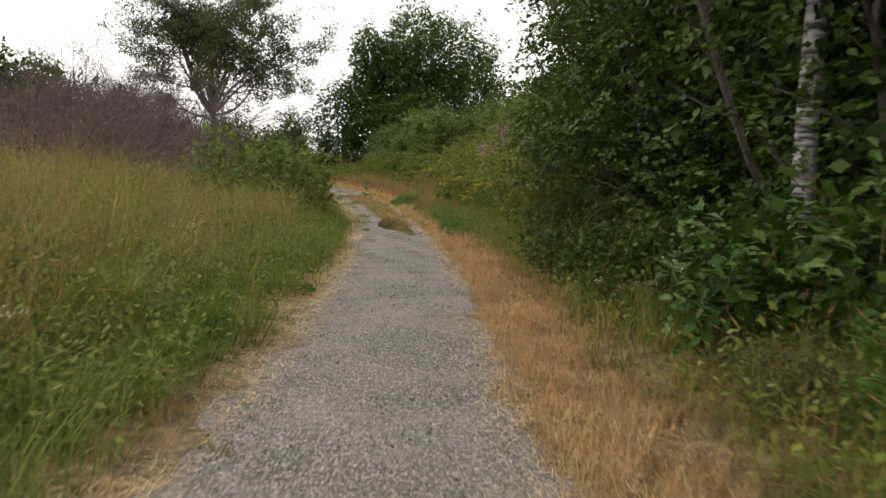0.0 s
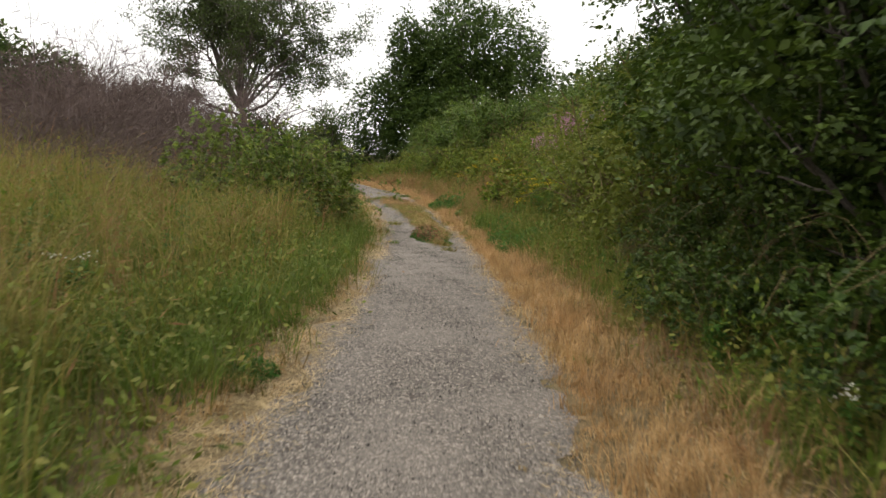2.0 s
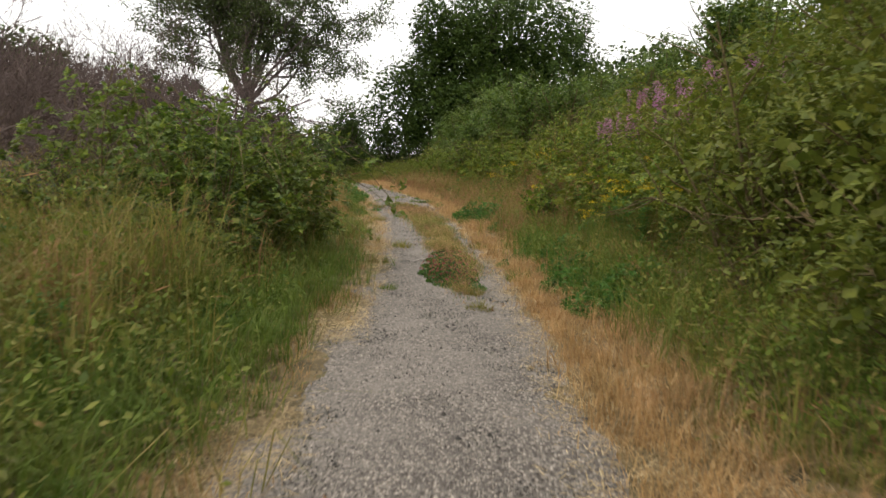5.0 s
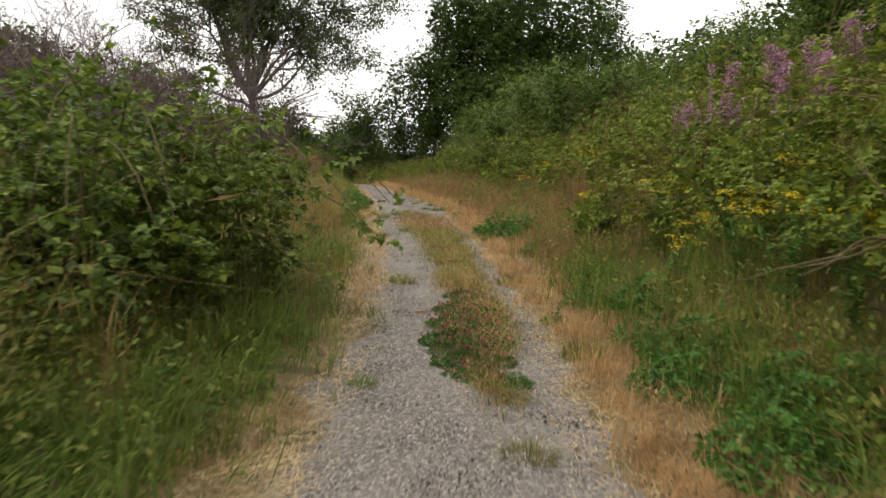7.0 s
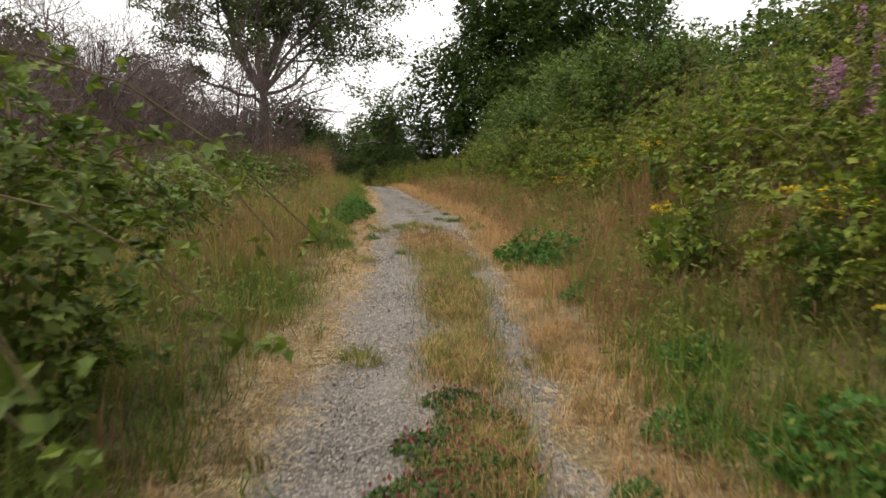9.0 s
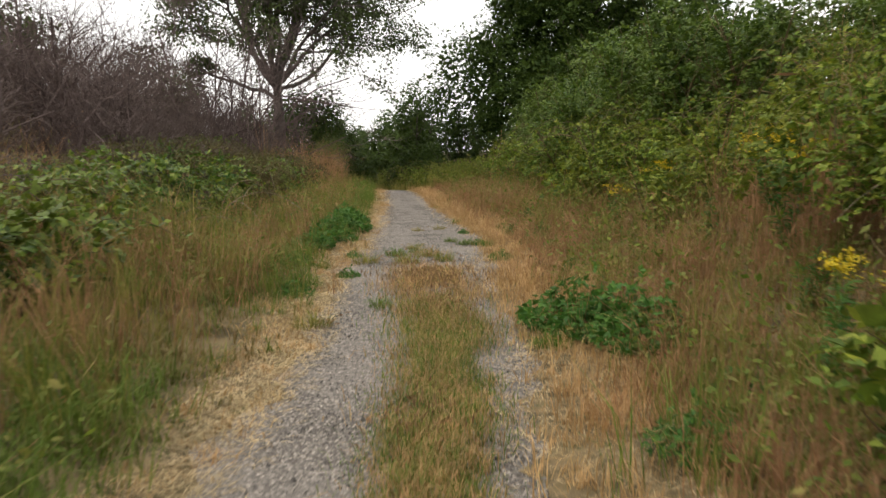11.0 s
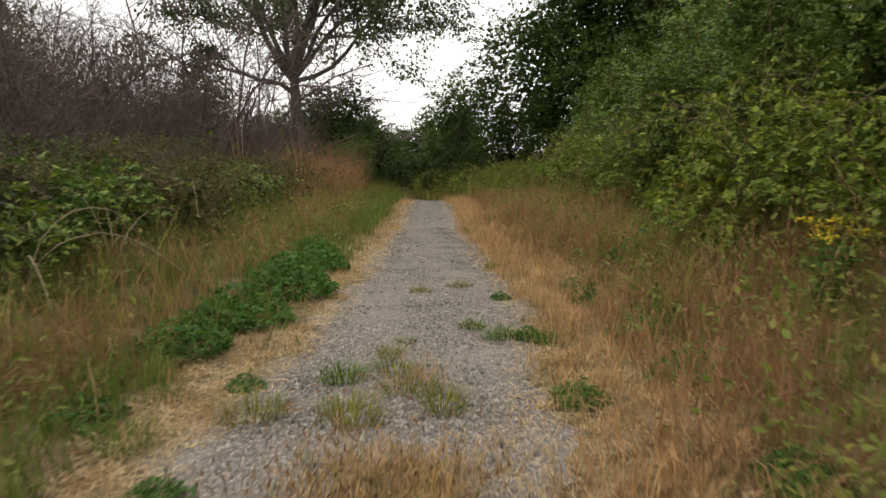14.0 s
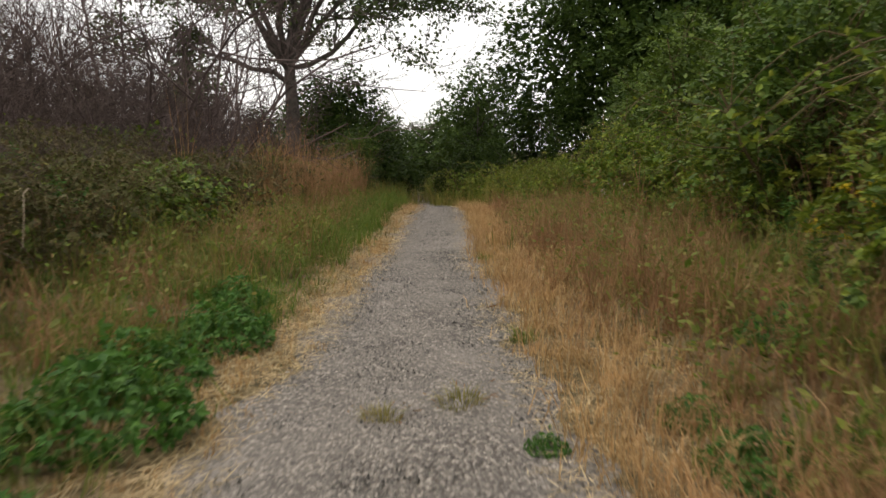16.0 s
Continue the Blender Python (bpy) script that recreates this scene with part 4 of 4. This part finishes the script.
tangle = bramble("half-dead bramble tangle with browning leaves", [(0, 0, 0.4, 0.9, 1.0, 0.65), (0.5, 0.7, 0.4, 0.8, 0.8, 0.55), (-0.6, 0.3, 0.5, 0.9, 0.9, 0.7)], 1000, 0.06, 90, DRY_BRAMBLE, near=False)
tangle.matrix_world = spot(-8.7, 31.5, 0, 0.7)
rr = random.Random(11)
for k in range(30):
    y = 31 + 14 * (k + rr.random()) / 30
    copy_thing(tangle if k % 4 else low_bramble, spot(float(left_edge(y)) - (2.6, 3.5, 4.8)[k % 3] - rr.uniform(-0.1, 0.6), y, rr.uniform(0, 360), rr.uniform(0.8, 1.1) * (0.6 if y < 33.5 else 1.0)))
for k in range(10):
    y = 33 + 15 * (k + rr.random()) / 10
    copy_thing(dead[k % 3], spot(float(left_edge(y)) - rr.uniform(4.0, 6.5), y, rr.uniform(0, 360), rr.uniform(0.8, 1.05)))
for x, y, a, s in ((-12.6, 41, 30, 1.0), (-13.8, 45, 190, 1.1), (-15.6, 47, 80, 1.25), (-14.9, 42.5, 250, 1.2)):
    copy_thing(snag, spot(x, y, a, s))

def dead_cane():
    ob = tagged(new("dead_bramble_cane"), "pale dry dead canes arching out of the grass", "cane", "dead canes on the bank")
    for az, reach, high in ((10, 1.3, 0.6), (60, 1.0, 0.75), (-35, 1.5, 0.5)):
        g = Geo()
        add_tube(g, arch((0, 0, 0), radians(az), reach, high, 0.5), np.linspace(0.008, 0.003, 9), 5)
        part("branch", g, DRY_CANE, ob)
    return ob


cane = dead_cane()
cane.matrix_world = spot(-6.9, 30.6)
for x, y, a, s in ((-7.4, 32.2, 130, 1.0), (-6.6, 28.8, 60, 0.8), (-8.1, 34.4, 250, 1.1), (-5.2, 20.9, 330, 0.9), (0.9, 25.6, 100, 0.8), (0.6, 30.8, 180, 0.9), (-0.4, 32.6, 40, 0.9)):
    copy_thing(cane, spot(x, y, a, s))

# ---- near trees on the right ----
# The extra leaf ellipsoids above the view are added to shade the verge.
birch = tree("birch_tree", "birch tree with white peeling bark", BIRCH, ALDER_AND_SHADED, [(0, 0, 0), (-0.03, 0, 2.5), (0.1, 0.05, 7)], 0.1, [
    (0.58, 20, 30, 2.4, 0.03), (0.63, 120, 30, 2.4, 0.03), (0.7, 250, 35, 2.4, 0.035), (0.8, 60, 40, 2.2, 0.03), (0.9, 180, 50, 2, 0.03), (0.98, 320, 60, 1.6, 0.025)],
    2, 0.075, 26, 0.16, 0.7, 0.16, 0.0, (4, 6), ([(0, 0, 6.7, 2.7, 2.7, 1.5), (0.3, 0.2, 5.4, 1.9, 1.9, 0.9)], 15000), 0.6, BARK)
birch.matrix_world = spot(2.97, 6.1)
# A second birch, hidden from view, added so its crown shades the verge.
copy_thing(birch, spot(4.2, 11.2, 120, 1.0))
alder = shrub("alder_shrub", "tall dark green alder shrub overhanging the path", 5, [(0, 0, 2.6, 1.7, 1.8, 1.7), (0.5, 0.3, 4.2, 1.8, 1.8, 1.6), (0.1, -0.2, 1.2, 1.4, 1.6, 1.1), (1.2, 0, 2.6, 1.8, 1.8, 2.2), (-1.5, 0, 1.7, 0.7, 1.1, 0.75), (-0.6, 0.2, 3.6, 1.5, 1.6, 1.4)], 34000, 0.072, ALDER_AND_SHADED, 0.68, 7, 0.4, BARK, True)
alder.matrix_world = spot(3.1, 9.6)
copy_thing(alder, spot(2.9, 12.0, 25, 0.95))
copy_thing(alder, spot(4.6, 7.0, 200, 1.05))
# The topmost ellipsoid is an unseen canopy, added to darken the ground below.
back_alder = shrub("alder_shrub", "tall dark green alder shrub behind the birch", 5, [(0, 0, 2.6, 1.7, 1.8, 1.9), (0.5, 0.3, 4.4, 1.9, 1.8, 1.7), (-0.3, -0.2, 1.3, 1.5, 1.5, 1.2), (-0.4, 0, 5.6, 2.4, 2.4, 1.0)], 15000, 0.078, ALDER_AND_SHADED, 0.68, 10, 0.4, BARK, False)
back_alder.matrix_world = spot(5.2, 10.6, 40, 1.2)
# The six from (8.2, 2) to (5.4, -2.5) are added to block light.
for x, y, a, s in ((4.4, 4.4, 290, 0.95), (5.5, 13.6, 160, 1.2), (7.5, 9, 80, 1.4), (6.6, 5, 10, 1.2), (4.3, 15.2, 30, 0.95), (6.2, 17, 90, 1.1), (9.5, 11.5, 190, 1.6), (7.8, 19.5, 60, 1.2), (3.9, 6.2, 130, 1.05), (4.1, 9.2, 60, 1.05), (4.0, 2.6, 100, 1.0), (4.0, 12.8, 250, 1.0), (8.2, 2, 20, 1.4), (9.6, 6, 140, 1.5), (6.2, 0.2, 260, 1.2), (8.8, 15, 310, 1.4), (11, 8.5, 70, 1.6), (5.4, -2.5, 190, 1.1), (6.4, 7.4, 215, 1.3), (6.8, 12, 330, 1.3), (5.0, 8.6, 15, 1.15)):
    copy_thing(back_alder, spot(x, y, a, s))
# Shade under the trees is put into these brambles' darker leaf colour.
near_bramble = bramble("bramble with broad leaves, coloured dark for the shade under the trees", [(0, 0, 0.6, 0.8, 1.0, 0.7), (0.4, 0.8, 0.5, 0.7, 0.8, 0.6)], 1500, 0.072, 16, ALDER_AND_SHADED)
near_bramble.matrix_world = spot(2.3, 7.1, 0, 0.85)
elder = shrub("elder_shrub", "elder shrub with broad green leaves before the birch", 2, [(0, 0, 0.75, 0.75, 0.7, 0.8), (0.7, -0.2, 1.2, 0.7, 0.7, 0.8), (-0.5, 0.5, 0.6, 0.6, 0.6, 0.6)], 1900, 0.12, ELDER, 0.5, 9, 0.35, None, True)
elder.matrix_world = spot(2.75, 4.9)
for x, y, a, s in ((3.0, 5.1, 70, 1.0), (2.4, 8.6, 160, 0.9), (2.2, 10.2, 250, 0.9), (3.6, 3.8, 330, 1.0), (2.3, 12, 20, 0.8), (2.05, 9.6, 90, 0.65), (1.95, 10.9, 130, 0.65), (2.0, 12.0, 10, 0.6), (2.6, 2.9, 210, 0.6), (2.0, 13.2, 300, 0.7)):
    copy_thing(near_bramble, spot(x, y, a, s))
willow = shrub("willow_shrub", "yellowish green fine-leaved willow shrub", 3, [(0, 0, 1.2, 1.0, 1.1, 1.1), (0, 0, 0.55, 0.95, 1.0, 0.55), (0.2, 0.2, 2.2, 0.9, 0.9, 0.9), (0.6, 0.6, 1.2, 1.0, 1.0, 1.1)], 7000, 0.07, WILLOW, 0.42, 14, 0.35, None, True)
willow.matrix_world = spot(1.9, 14.2)
for x, y, a, s in ((2.0, 16.3, 100, 0.8), (3.4, 17, 200, 1.0), (3.8, 19.5, 300, 1.0)):
    copy_thing(willow, spot(x, y, a, s))

# ---- brambles on the right bank ----
bank_bramble = bramble("yellowish green bramble thicket on the bank", [(0, 0, 0.45, 1.0, 1.1, 0.75), (0.7, 0.6, 0.5, 0.9, 0.9, 0.7), (-0.5, 0.8, 0.35, 0.8, 0.8, 0.6)], 3900, 0.062, 24, BANK_LEAF)
bank_bramble.matrix_world = spot(2.2, 19.5)
rr = random.Random(5)
for k in range(32):
    y = 16 + 28 * (k + rr.random()) / 32
    d = (2.85, 4.0, 5.6)[k % 3] + rr.uniform(-0.4, 0.6)
    copy_thing(bank_bramble, spot(float(right_edge(y)) + d, y, rr.uniform(0, 360), rr.uniform(0.8, 1.15) * (1.25 if d > 4.5 else 1.0)))
bank_shrub = shrub("hazel_shrub", "leafy green shrub on top of the bank", 3, [(0, 0, 1.3, 1.2, 1.2, 1.2), (0.3, 0.2, 2.3, 0.9, 0.9, 0.9)], 7600, 0.08, HAZEL, 0.55, 10, 0.45, None, False)
bank_shrub.matrix_world = spot(5.2, 24)
for x, y, a, s in ((6, 20.5, 70, 1.1), (4.6, 27.5, 130, 1.0), (3.9, 31, 200, 1.0), (1.6, 36.5, 280, 0.9), (3.2, 34.5, 20, 1.1), (0.2, 40.5, 100, 1.0), (-0.8, 44.5, 160, 1.1), (2.6, 41, 240, 1.2), (-3.2, 48, 300, 0.8), (7, 26, 10, 1.3), (6, 31, 50, 1.4), (0.2, 47, 90, 1.2), (-2.2, 37.7, 15, 0.85), (-1.4, 40.6, 75, 1.15), (-0.6, 36.4, 135, 1.0), (-2.9, 43.6, 195, 0.95), (0.9, 33.4, 255, 0.95), (2.6, 28.6, 315, 0.8), (-1.2, 35.4, 60, 0.7), (0.2, 34.6, 160, 1.05), (-4.2, 47.2, 40, 0.7), (-3.6, 45.2, 100, 0.8)):
    copy_thing(bank_shrub, spot(x, y, a, s))

for x, y, a, s in ((2.2, 4.1, 40, 0.5), (2.7, 3.0, 150, 0.55), (2.0, 7.9, 260, 0.45), (1.9, 12.6, 350, 0.5)):
    copy_thing(tangle, spot(x, y, a, s))
rr = random.Random(17)
for k in range(16):
    y = 45 + 17 * (k + rr.random()) / 16
    copy_thing(bank_bramble, spot(float(right_edge(y)) + (1.3, 2.4, 3.6)[k % 3] + rr.uniform(-0.2, 0.4), y, rr.uniform(0, 360), rr.uniform(0.6, 0.9)))
for k in range(8):
    y = 49 + 12 * (k + rr.random()) / 8
    copy_thing(bank_shrub, spot(float(left_edge(y)) - rr.uniform(1.5, 3.2), y, rr.uniform(0, 360), rr.uniform(0.45, 0.75)))

sapling = shrub("sapling_bush", "small yellowish green leafy sapling by the path", 1, [(0, 0, 0.55, 0.33, 0.36, 0.35), (0.15, 0.1, 0.85, 0.25, 0.25, 0.25)], 420, 0.085, BANK_LEAF, 0.62, 8, 0.3)
sapling.matrix_world = spot(-0.05, 23.9)
copy_thing(sapling, spot(-0.6, 29.8, 120, 0.7))
copy_thing(sapling, spot(-3.4, 40.2, 220, 0.9))

# ---- weeds and flowers ----
weed = weed_clump("low clump of bright green broad-leaved weeds", 420, 0.042, 0.32)
weed.matrix_world = spot(0.43, 17.1, 0, 1.25)
for x, y, a, s in ((0.35, 20.6, 30, 1.1), (0.2, 18.4, 90, 0.9), (0.75, 17.6, 20, 1.1), (-0.1, 22.2, 150, 0.7), (-1.45, 26.9, 10, 1.25), (-1.1, 26.6, 50, 1.25), (-0.9, 26.2, 70, 1.1), (-5.35, 31.2, 80, 1.0), (-5.5, 32.2, 140, 1.1), (-5.3, 30.4, 200, 0.8), (-5.9, 33.6, 260, 0.9),
                   (-1.75, 8.9, 320, 0.5), (-5.0, 29.2, 20, 0.5), (-4.3, 27.6, 60, 0.5), (0.9, 19.3, 100, 0.7), (-6.4, 34.6, 130, 0.7), (-5.8, 32.8, 95, 0.9), (-6.1, 34.0, 175, 0.8), (-3.1, 31.4, 60, 0.3), (-3.6, 32.7, 110, 0.25), (-2.6, 30.2, 160, 0.4), (-2.3, 33.0, 70, 0.5), (-1.6, 29.4, 20, 0.5), (-3.6, 36.6, 120, 0.5), (-0.9, 18.4, 33, 0.3), (-0.6, 20.4, 53, 0.35), (-4.1, 28.6, 63, 0.35), (-4.5, 29.9, 73, 0.3), (-2.5, 34.1, 50, 0.7), (-2.0, 30.8, 60, 0.6), (-3.0, 33.2, 80, 0.45), (-2.4, 31.6, 10, 0.4), (-3.0, 17.5, 60, 0.8), (-2.9, 15.6, 90, 0.7), (0.45, 19.0, 10, 1.15), (0.15, 19.6, 130, 0.8), (0.75, 18.1, 70, 0.9), (-0.25, 21.2, 250, 0.7), (-0.75, 24.4, 200, 0.7), (-0.5, 25.2, 40, 0.6), (-2.2, 31.9, 320, 0.7), (-2.75, 32.7, 20, 0.6)):
    copy_thing(weed, spot(x, y, a, s))
clover = weed_clump("dark green clover patch with dull red flower heads", 460, 0.036, 0.3, ELDER, 60, 0.5)
clover.matrix_world = spot(-1.35, 19.2)
for x, y, a, s in ((-1.2, 18.5, 60, 0.75), (-1.12, 18.9, 10, 0.7), (-1.3, 18.85, 80, 0.85), (-1.2, 19.4, 160, 0.9), (-1.48, 19.5, 130, 0.9), (-1.3, 19.85, 200, 1.0), (-1.5, 20.15, 220, 0.95), (-1.35, 20.5, 40, 1.0), (-1.55, 20.8, 300, 0.9), (-1.42, 21.15, 30, 0.9), (-1.6, 21.5, 90, 0.7)):
    copy_thing(clover, spot(x, y, a, s))
ragwort = flower_plant("ragwort_plant", "tall ragwort with flat yellow flower clusters", 0.95, YELLOW, "flat", 5, 24)
ragwort.matrix_world = spot(1.2, 19.4)
for x, y, a, s in ((1.0, 20.3, 50, 0.9), (1.5, 20.6, 120, 1.0), (1.3, 18.6, 200, 0.9), (0.6, 22.4, 80, 0.9), (-0.1, 24.9, 160, 0.8), (0.2, 27.3, 240, 1.0), (0.3, 28.4, 300, 0.9), (-0.6, 30.6, 20, 0.8), (-2.0, 35.1, 90, 0.75), (-1.8, 35.5, 140, 0.75), (-2.3, 35.0, 180, 0.6), (-1.2, 31.5, 70, 0.7), (0.9, 21.2, 10, 0.7), (0.6, 20.9, 60, 0.6)):
    copy_thing(ragwort, spot(x, y, a, s))
carrot = flower_plant("wild_carrot_plant", "wild carrot with faded whitish flower heads", 0.7, WHITE_FLOWER, "flat", 3, 7)
carrot.matrix_world = spot(2.0, 5.4)
for x, y, a, s in ((2.3, 5.0, 40, 0.8), (-3.5, 9.6, 210, 0.8), (-2.9, 4.6, 300, 0.7), (1.7, 7.6, 70, 0.5)):
    copy_thing(carrot, spot(x, y, a, s))
herb = flower_plant("leafy_herb", "tall leafy green herb standing in the grass", 0.95, WEED, "none")
herb.matrix_world = spot(-7.6, 31.8)
for x, y, a, s in ((-7.9, 32.4, 50, 1.0), (-8.2, 31.6, 100, 1.0), (-8.3, 33.2, 150, 1.1), (-8.9, 34.2, 200, 1.0), (-9.2, 33.4, 250, 1.0), (-7.4, 30.4, 300, 0.9), (-8.7, 35.2, 20, 1.0), (-9.6, 35.6, 70, 1.0), (-7.1, 29.2, 10, 0.9), (-9.0, 32.6, 80, 1.1),
                   (-3.6, 6.2, 10, 0.7), (-4.4, 7.4, 60, 0.8), (-3.3, 8.0, 90, 0.6), (-5.0, 8.8, 130, 0.8), (-3.9, 9.8, 170, 0.7), (-3.2, 10.9, 210, 0.6), (-4.6, 10.9, 250, 0.8), (-3.7, 12.0, 290, 0.7), (-4.1, 13.4, 330, 0.8), (-3.3, 13.9, 20, 0.6), (-4.8, 15.6, 70, 0.8), (-3.5, 15.2, 110, 0.7),
                   (-2.9, 5.2, 33, 0.5), (-5.6, 10.2, 77, 0.8), (-6.0, 6.8, 55, 0.8), (1.0, 17.6, 15, 0.6), (1.3, 21.6, 65, 0.7), (0.9, 22.6, 95, 0.6), (0.5, 24.8, 145, 0.7), (0.1, 26.2, 185, 0.6), (-0.3, 28.6, 235, 0.6), (-1.2, 31.5, 285, 0.7), (-2.3, 36.2, 325, 0.7), (-3.0, 39.0, 5, 0.8),
                   (-5.2, 12.5, 40, 0.8), (-6.0, 14, 140, 0.9), (-4.9, 14.8, 240, 0.8),
                   (2.1, 3.4, 15, 0.6), (2.5, 3.9, 65, 0.8), (2.0, 4.4, 115, 0.55), (2.9, 3.2, 165, 0.85), (2.3, 2.7, 215, 0.6), (1.9, 5.6, 265, 0.5), (1.75, 7.2, 315, 0.5), (1.9, 8.4, 5, 0.6), (1.6, 9.4, 55, 0.5), (1.9, 10.3, 105, 0.65), (1.5, 11.2, 155, 0.5), (1.8, 12.2, 205, 0.6), (1.3, 13.2, 255, 0.5), (2.2, 9.0, 305, 0.7), (2.2, 11.3, 35, 0.7), (2.1, 6.4, 85, 0.6)):
    copy_thing(herb, spot(x, y, a, s))
fireweed = flower_plant("fireweed_plant", "tall fireweed with fading pink flower spikes", 1.9, PINK, "spike")
fireweed.matrix_world = spot(1.9, 21.6)
for x, y, a, s in ((2.6, 22.2, 60, 1.0), (2.0, 22.5, 120, 1.0), (2.9, 20.6, 180, 1.0), (1.16, 24.1, 240, 0.85), (1.8, 24.9, 300, 0.9), (1.4, 22.9, 30, 0.85)):
    copy_thing(fireweed, spot(x, y, a, s))


def grass_tuft(label, mat, heads=0):
    """A small tuft of arching blades."""
    ob = tagged(new("grass_tuft"), label, "grass", "grass tufts on the path")
    geo = Geo()
    n = 170
    a, r = rng.uniform(0, 6.28, n), 0.11 * np.sqrt(rng.random(n))
    p = np.stack([r * np.cos(a), r * np.sin(a) * 0.7, np.full(n, -0.01)], 1)
    tip, way = add_blades(geo, p, rng.uniform(0.05, 0.15, n) * (1.2 - 4 * r), rng.uniform(0.003, 0.0055, n), np.abs(rng.normal(0.85, 0.25, n)), a + rng.normal(0, 0.5, n))
    blades = part("foliage", geo, mat, ob)
    if heads:
        hg = Geo()
        add_spindles(hg, tip[:heads], way[:heads], rng.uniform(0.03, 0.05, heads), rng.uniform(0.005, 0.009, heads))
        part("flower_head", hg, SEED_HEAD, blades, "dry seed heads")
    return ob


tuft = grass_tuft("small green grass tuft growing in the gravel", GREEN_GRASS)
tuft.matrix_world = spot(-3.77, 30.4, 0, 1.1)
for x, y, a, s in ((-3.56, 31.55, 50, 0.9), (-3.92, 31.04, 130, 0.6), (-3.3, 31.35, 210, 1.1), (-2.99, 31.36, 290, 1.0), (-4.0, 30.18, 20, 1.2), (-4.08, 34.47, 70, 0.9), (-1.93, 18.19, 160, 0.8), (-0.41, 19.2, 240, 1.6), (-4.61, 29.0, 310, 1.3),
                   (-4.4, 27.95, 15, 1.8), (-3.3, 27.26, 95, 1.0), (-1.63, 26.3, 175, 1.3), (-5.3, 38.0, 255, 0.9), (-2.45, 32.7, 120, 1.4), (-2.8, 33.6, 200, 1.2), (-0.55, 22.2, 60, 1.3), (-1.75, 8.6, 80, 1.3), (-1.7, 9.0, 10, 1.0), (0.75, 12.4, 30, 0.8), (0.62, 9.6, 140, 0.7)):
    copy_thing(tuft, spot(x, y, a, s))
dry_tuft = grass_tuft("small half-dry olive grass tuft growing in the gravel", OLIVE_GRASS, 24)
dry_tuft.matrix_world = spot(-0.8, 17.1, 0, 1.2)
for x, y, a, s in ((-3.62, 26.44, 40, 1.2), (-3.9, 30.7, 120, 0.9), (-3.55, 30.1, 220, 1.2), (-3.3, 29.9, 300, 1.2), (-4.1, 33.1, 75, 0.9), (-4.4, 32.8, 15, 0.7), (-2.4, 22.2, 150, 1.3), (-1.1, 22.4, 200, 1.2), (-0.9, 18.0, 260, 0.9), (-3.7, 29.6, 330, 1.4), (-4.2, 29.5, 60, 1.3), (-2.2, 24.3, 110, 1.2)):
    copy_thing(dry_tuft, spot(x, y, a, s))


def make_log():
    ob = tagged(new("bleached_log"), "short bleached pale log lying in the grass", "log")
    geo = Geo()
    add_tube(geo, [(-0.45, 0, 0), (-0.44, 0, 0), (-0.15, 0.02, 0.01), (0.2, 0, 0), (0.44, -0.02, 0.02), (0.45, -0.02, 0.02)], [0.01, 0.12, 0.13, 0.12, 0.11, 0.01], 12)
    part("trunk", geo, PALE_WOOD, ob)
    return ob


make_log().matrix_world = Matrix.LocRotScale((-4.0, 43.2, float(land(-4.0, 43.2)) + 0.13), Euler((0, 0, radians(-20))), (1.3, 1.3, 1.4))


def make_stick():
    ob = tagged(new("fallen_stick"), "thin pale dry stick lying on the gravel", "stick")
    geo = Geo()
    for pts, rad, left, limb in branching((0, 0, 0), (1, 0.4, 0.02), 0.35, 0.006, 1, 0.5, 0.1, 0.0, (1, 2), 0.4, 0.4):
        pts[:, 2] = np.abs(pts[:, 2]) * 0.2 + 0.004
        add_tube(geo, pts, rad, 5)
    part("twig", geo, PALE_WOOD, ob)
    return ob


make_stick().matrix_world = Matrix.LocRotScale((-2.0, 20.6, -0.37), Euler((0, 0, radians(20))), None)
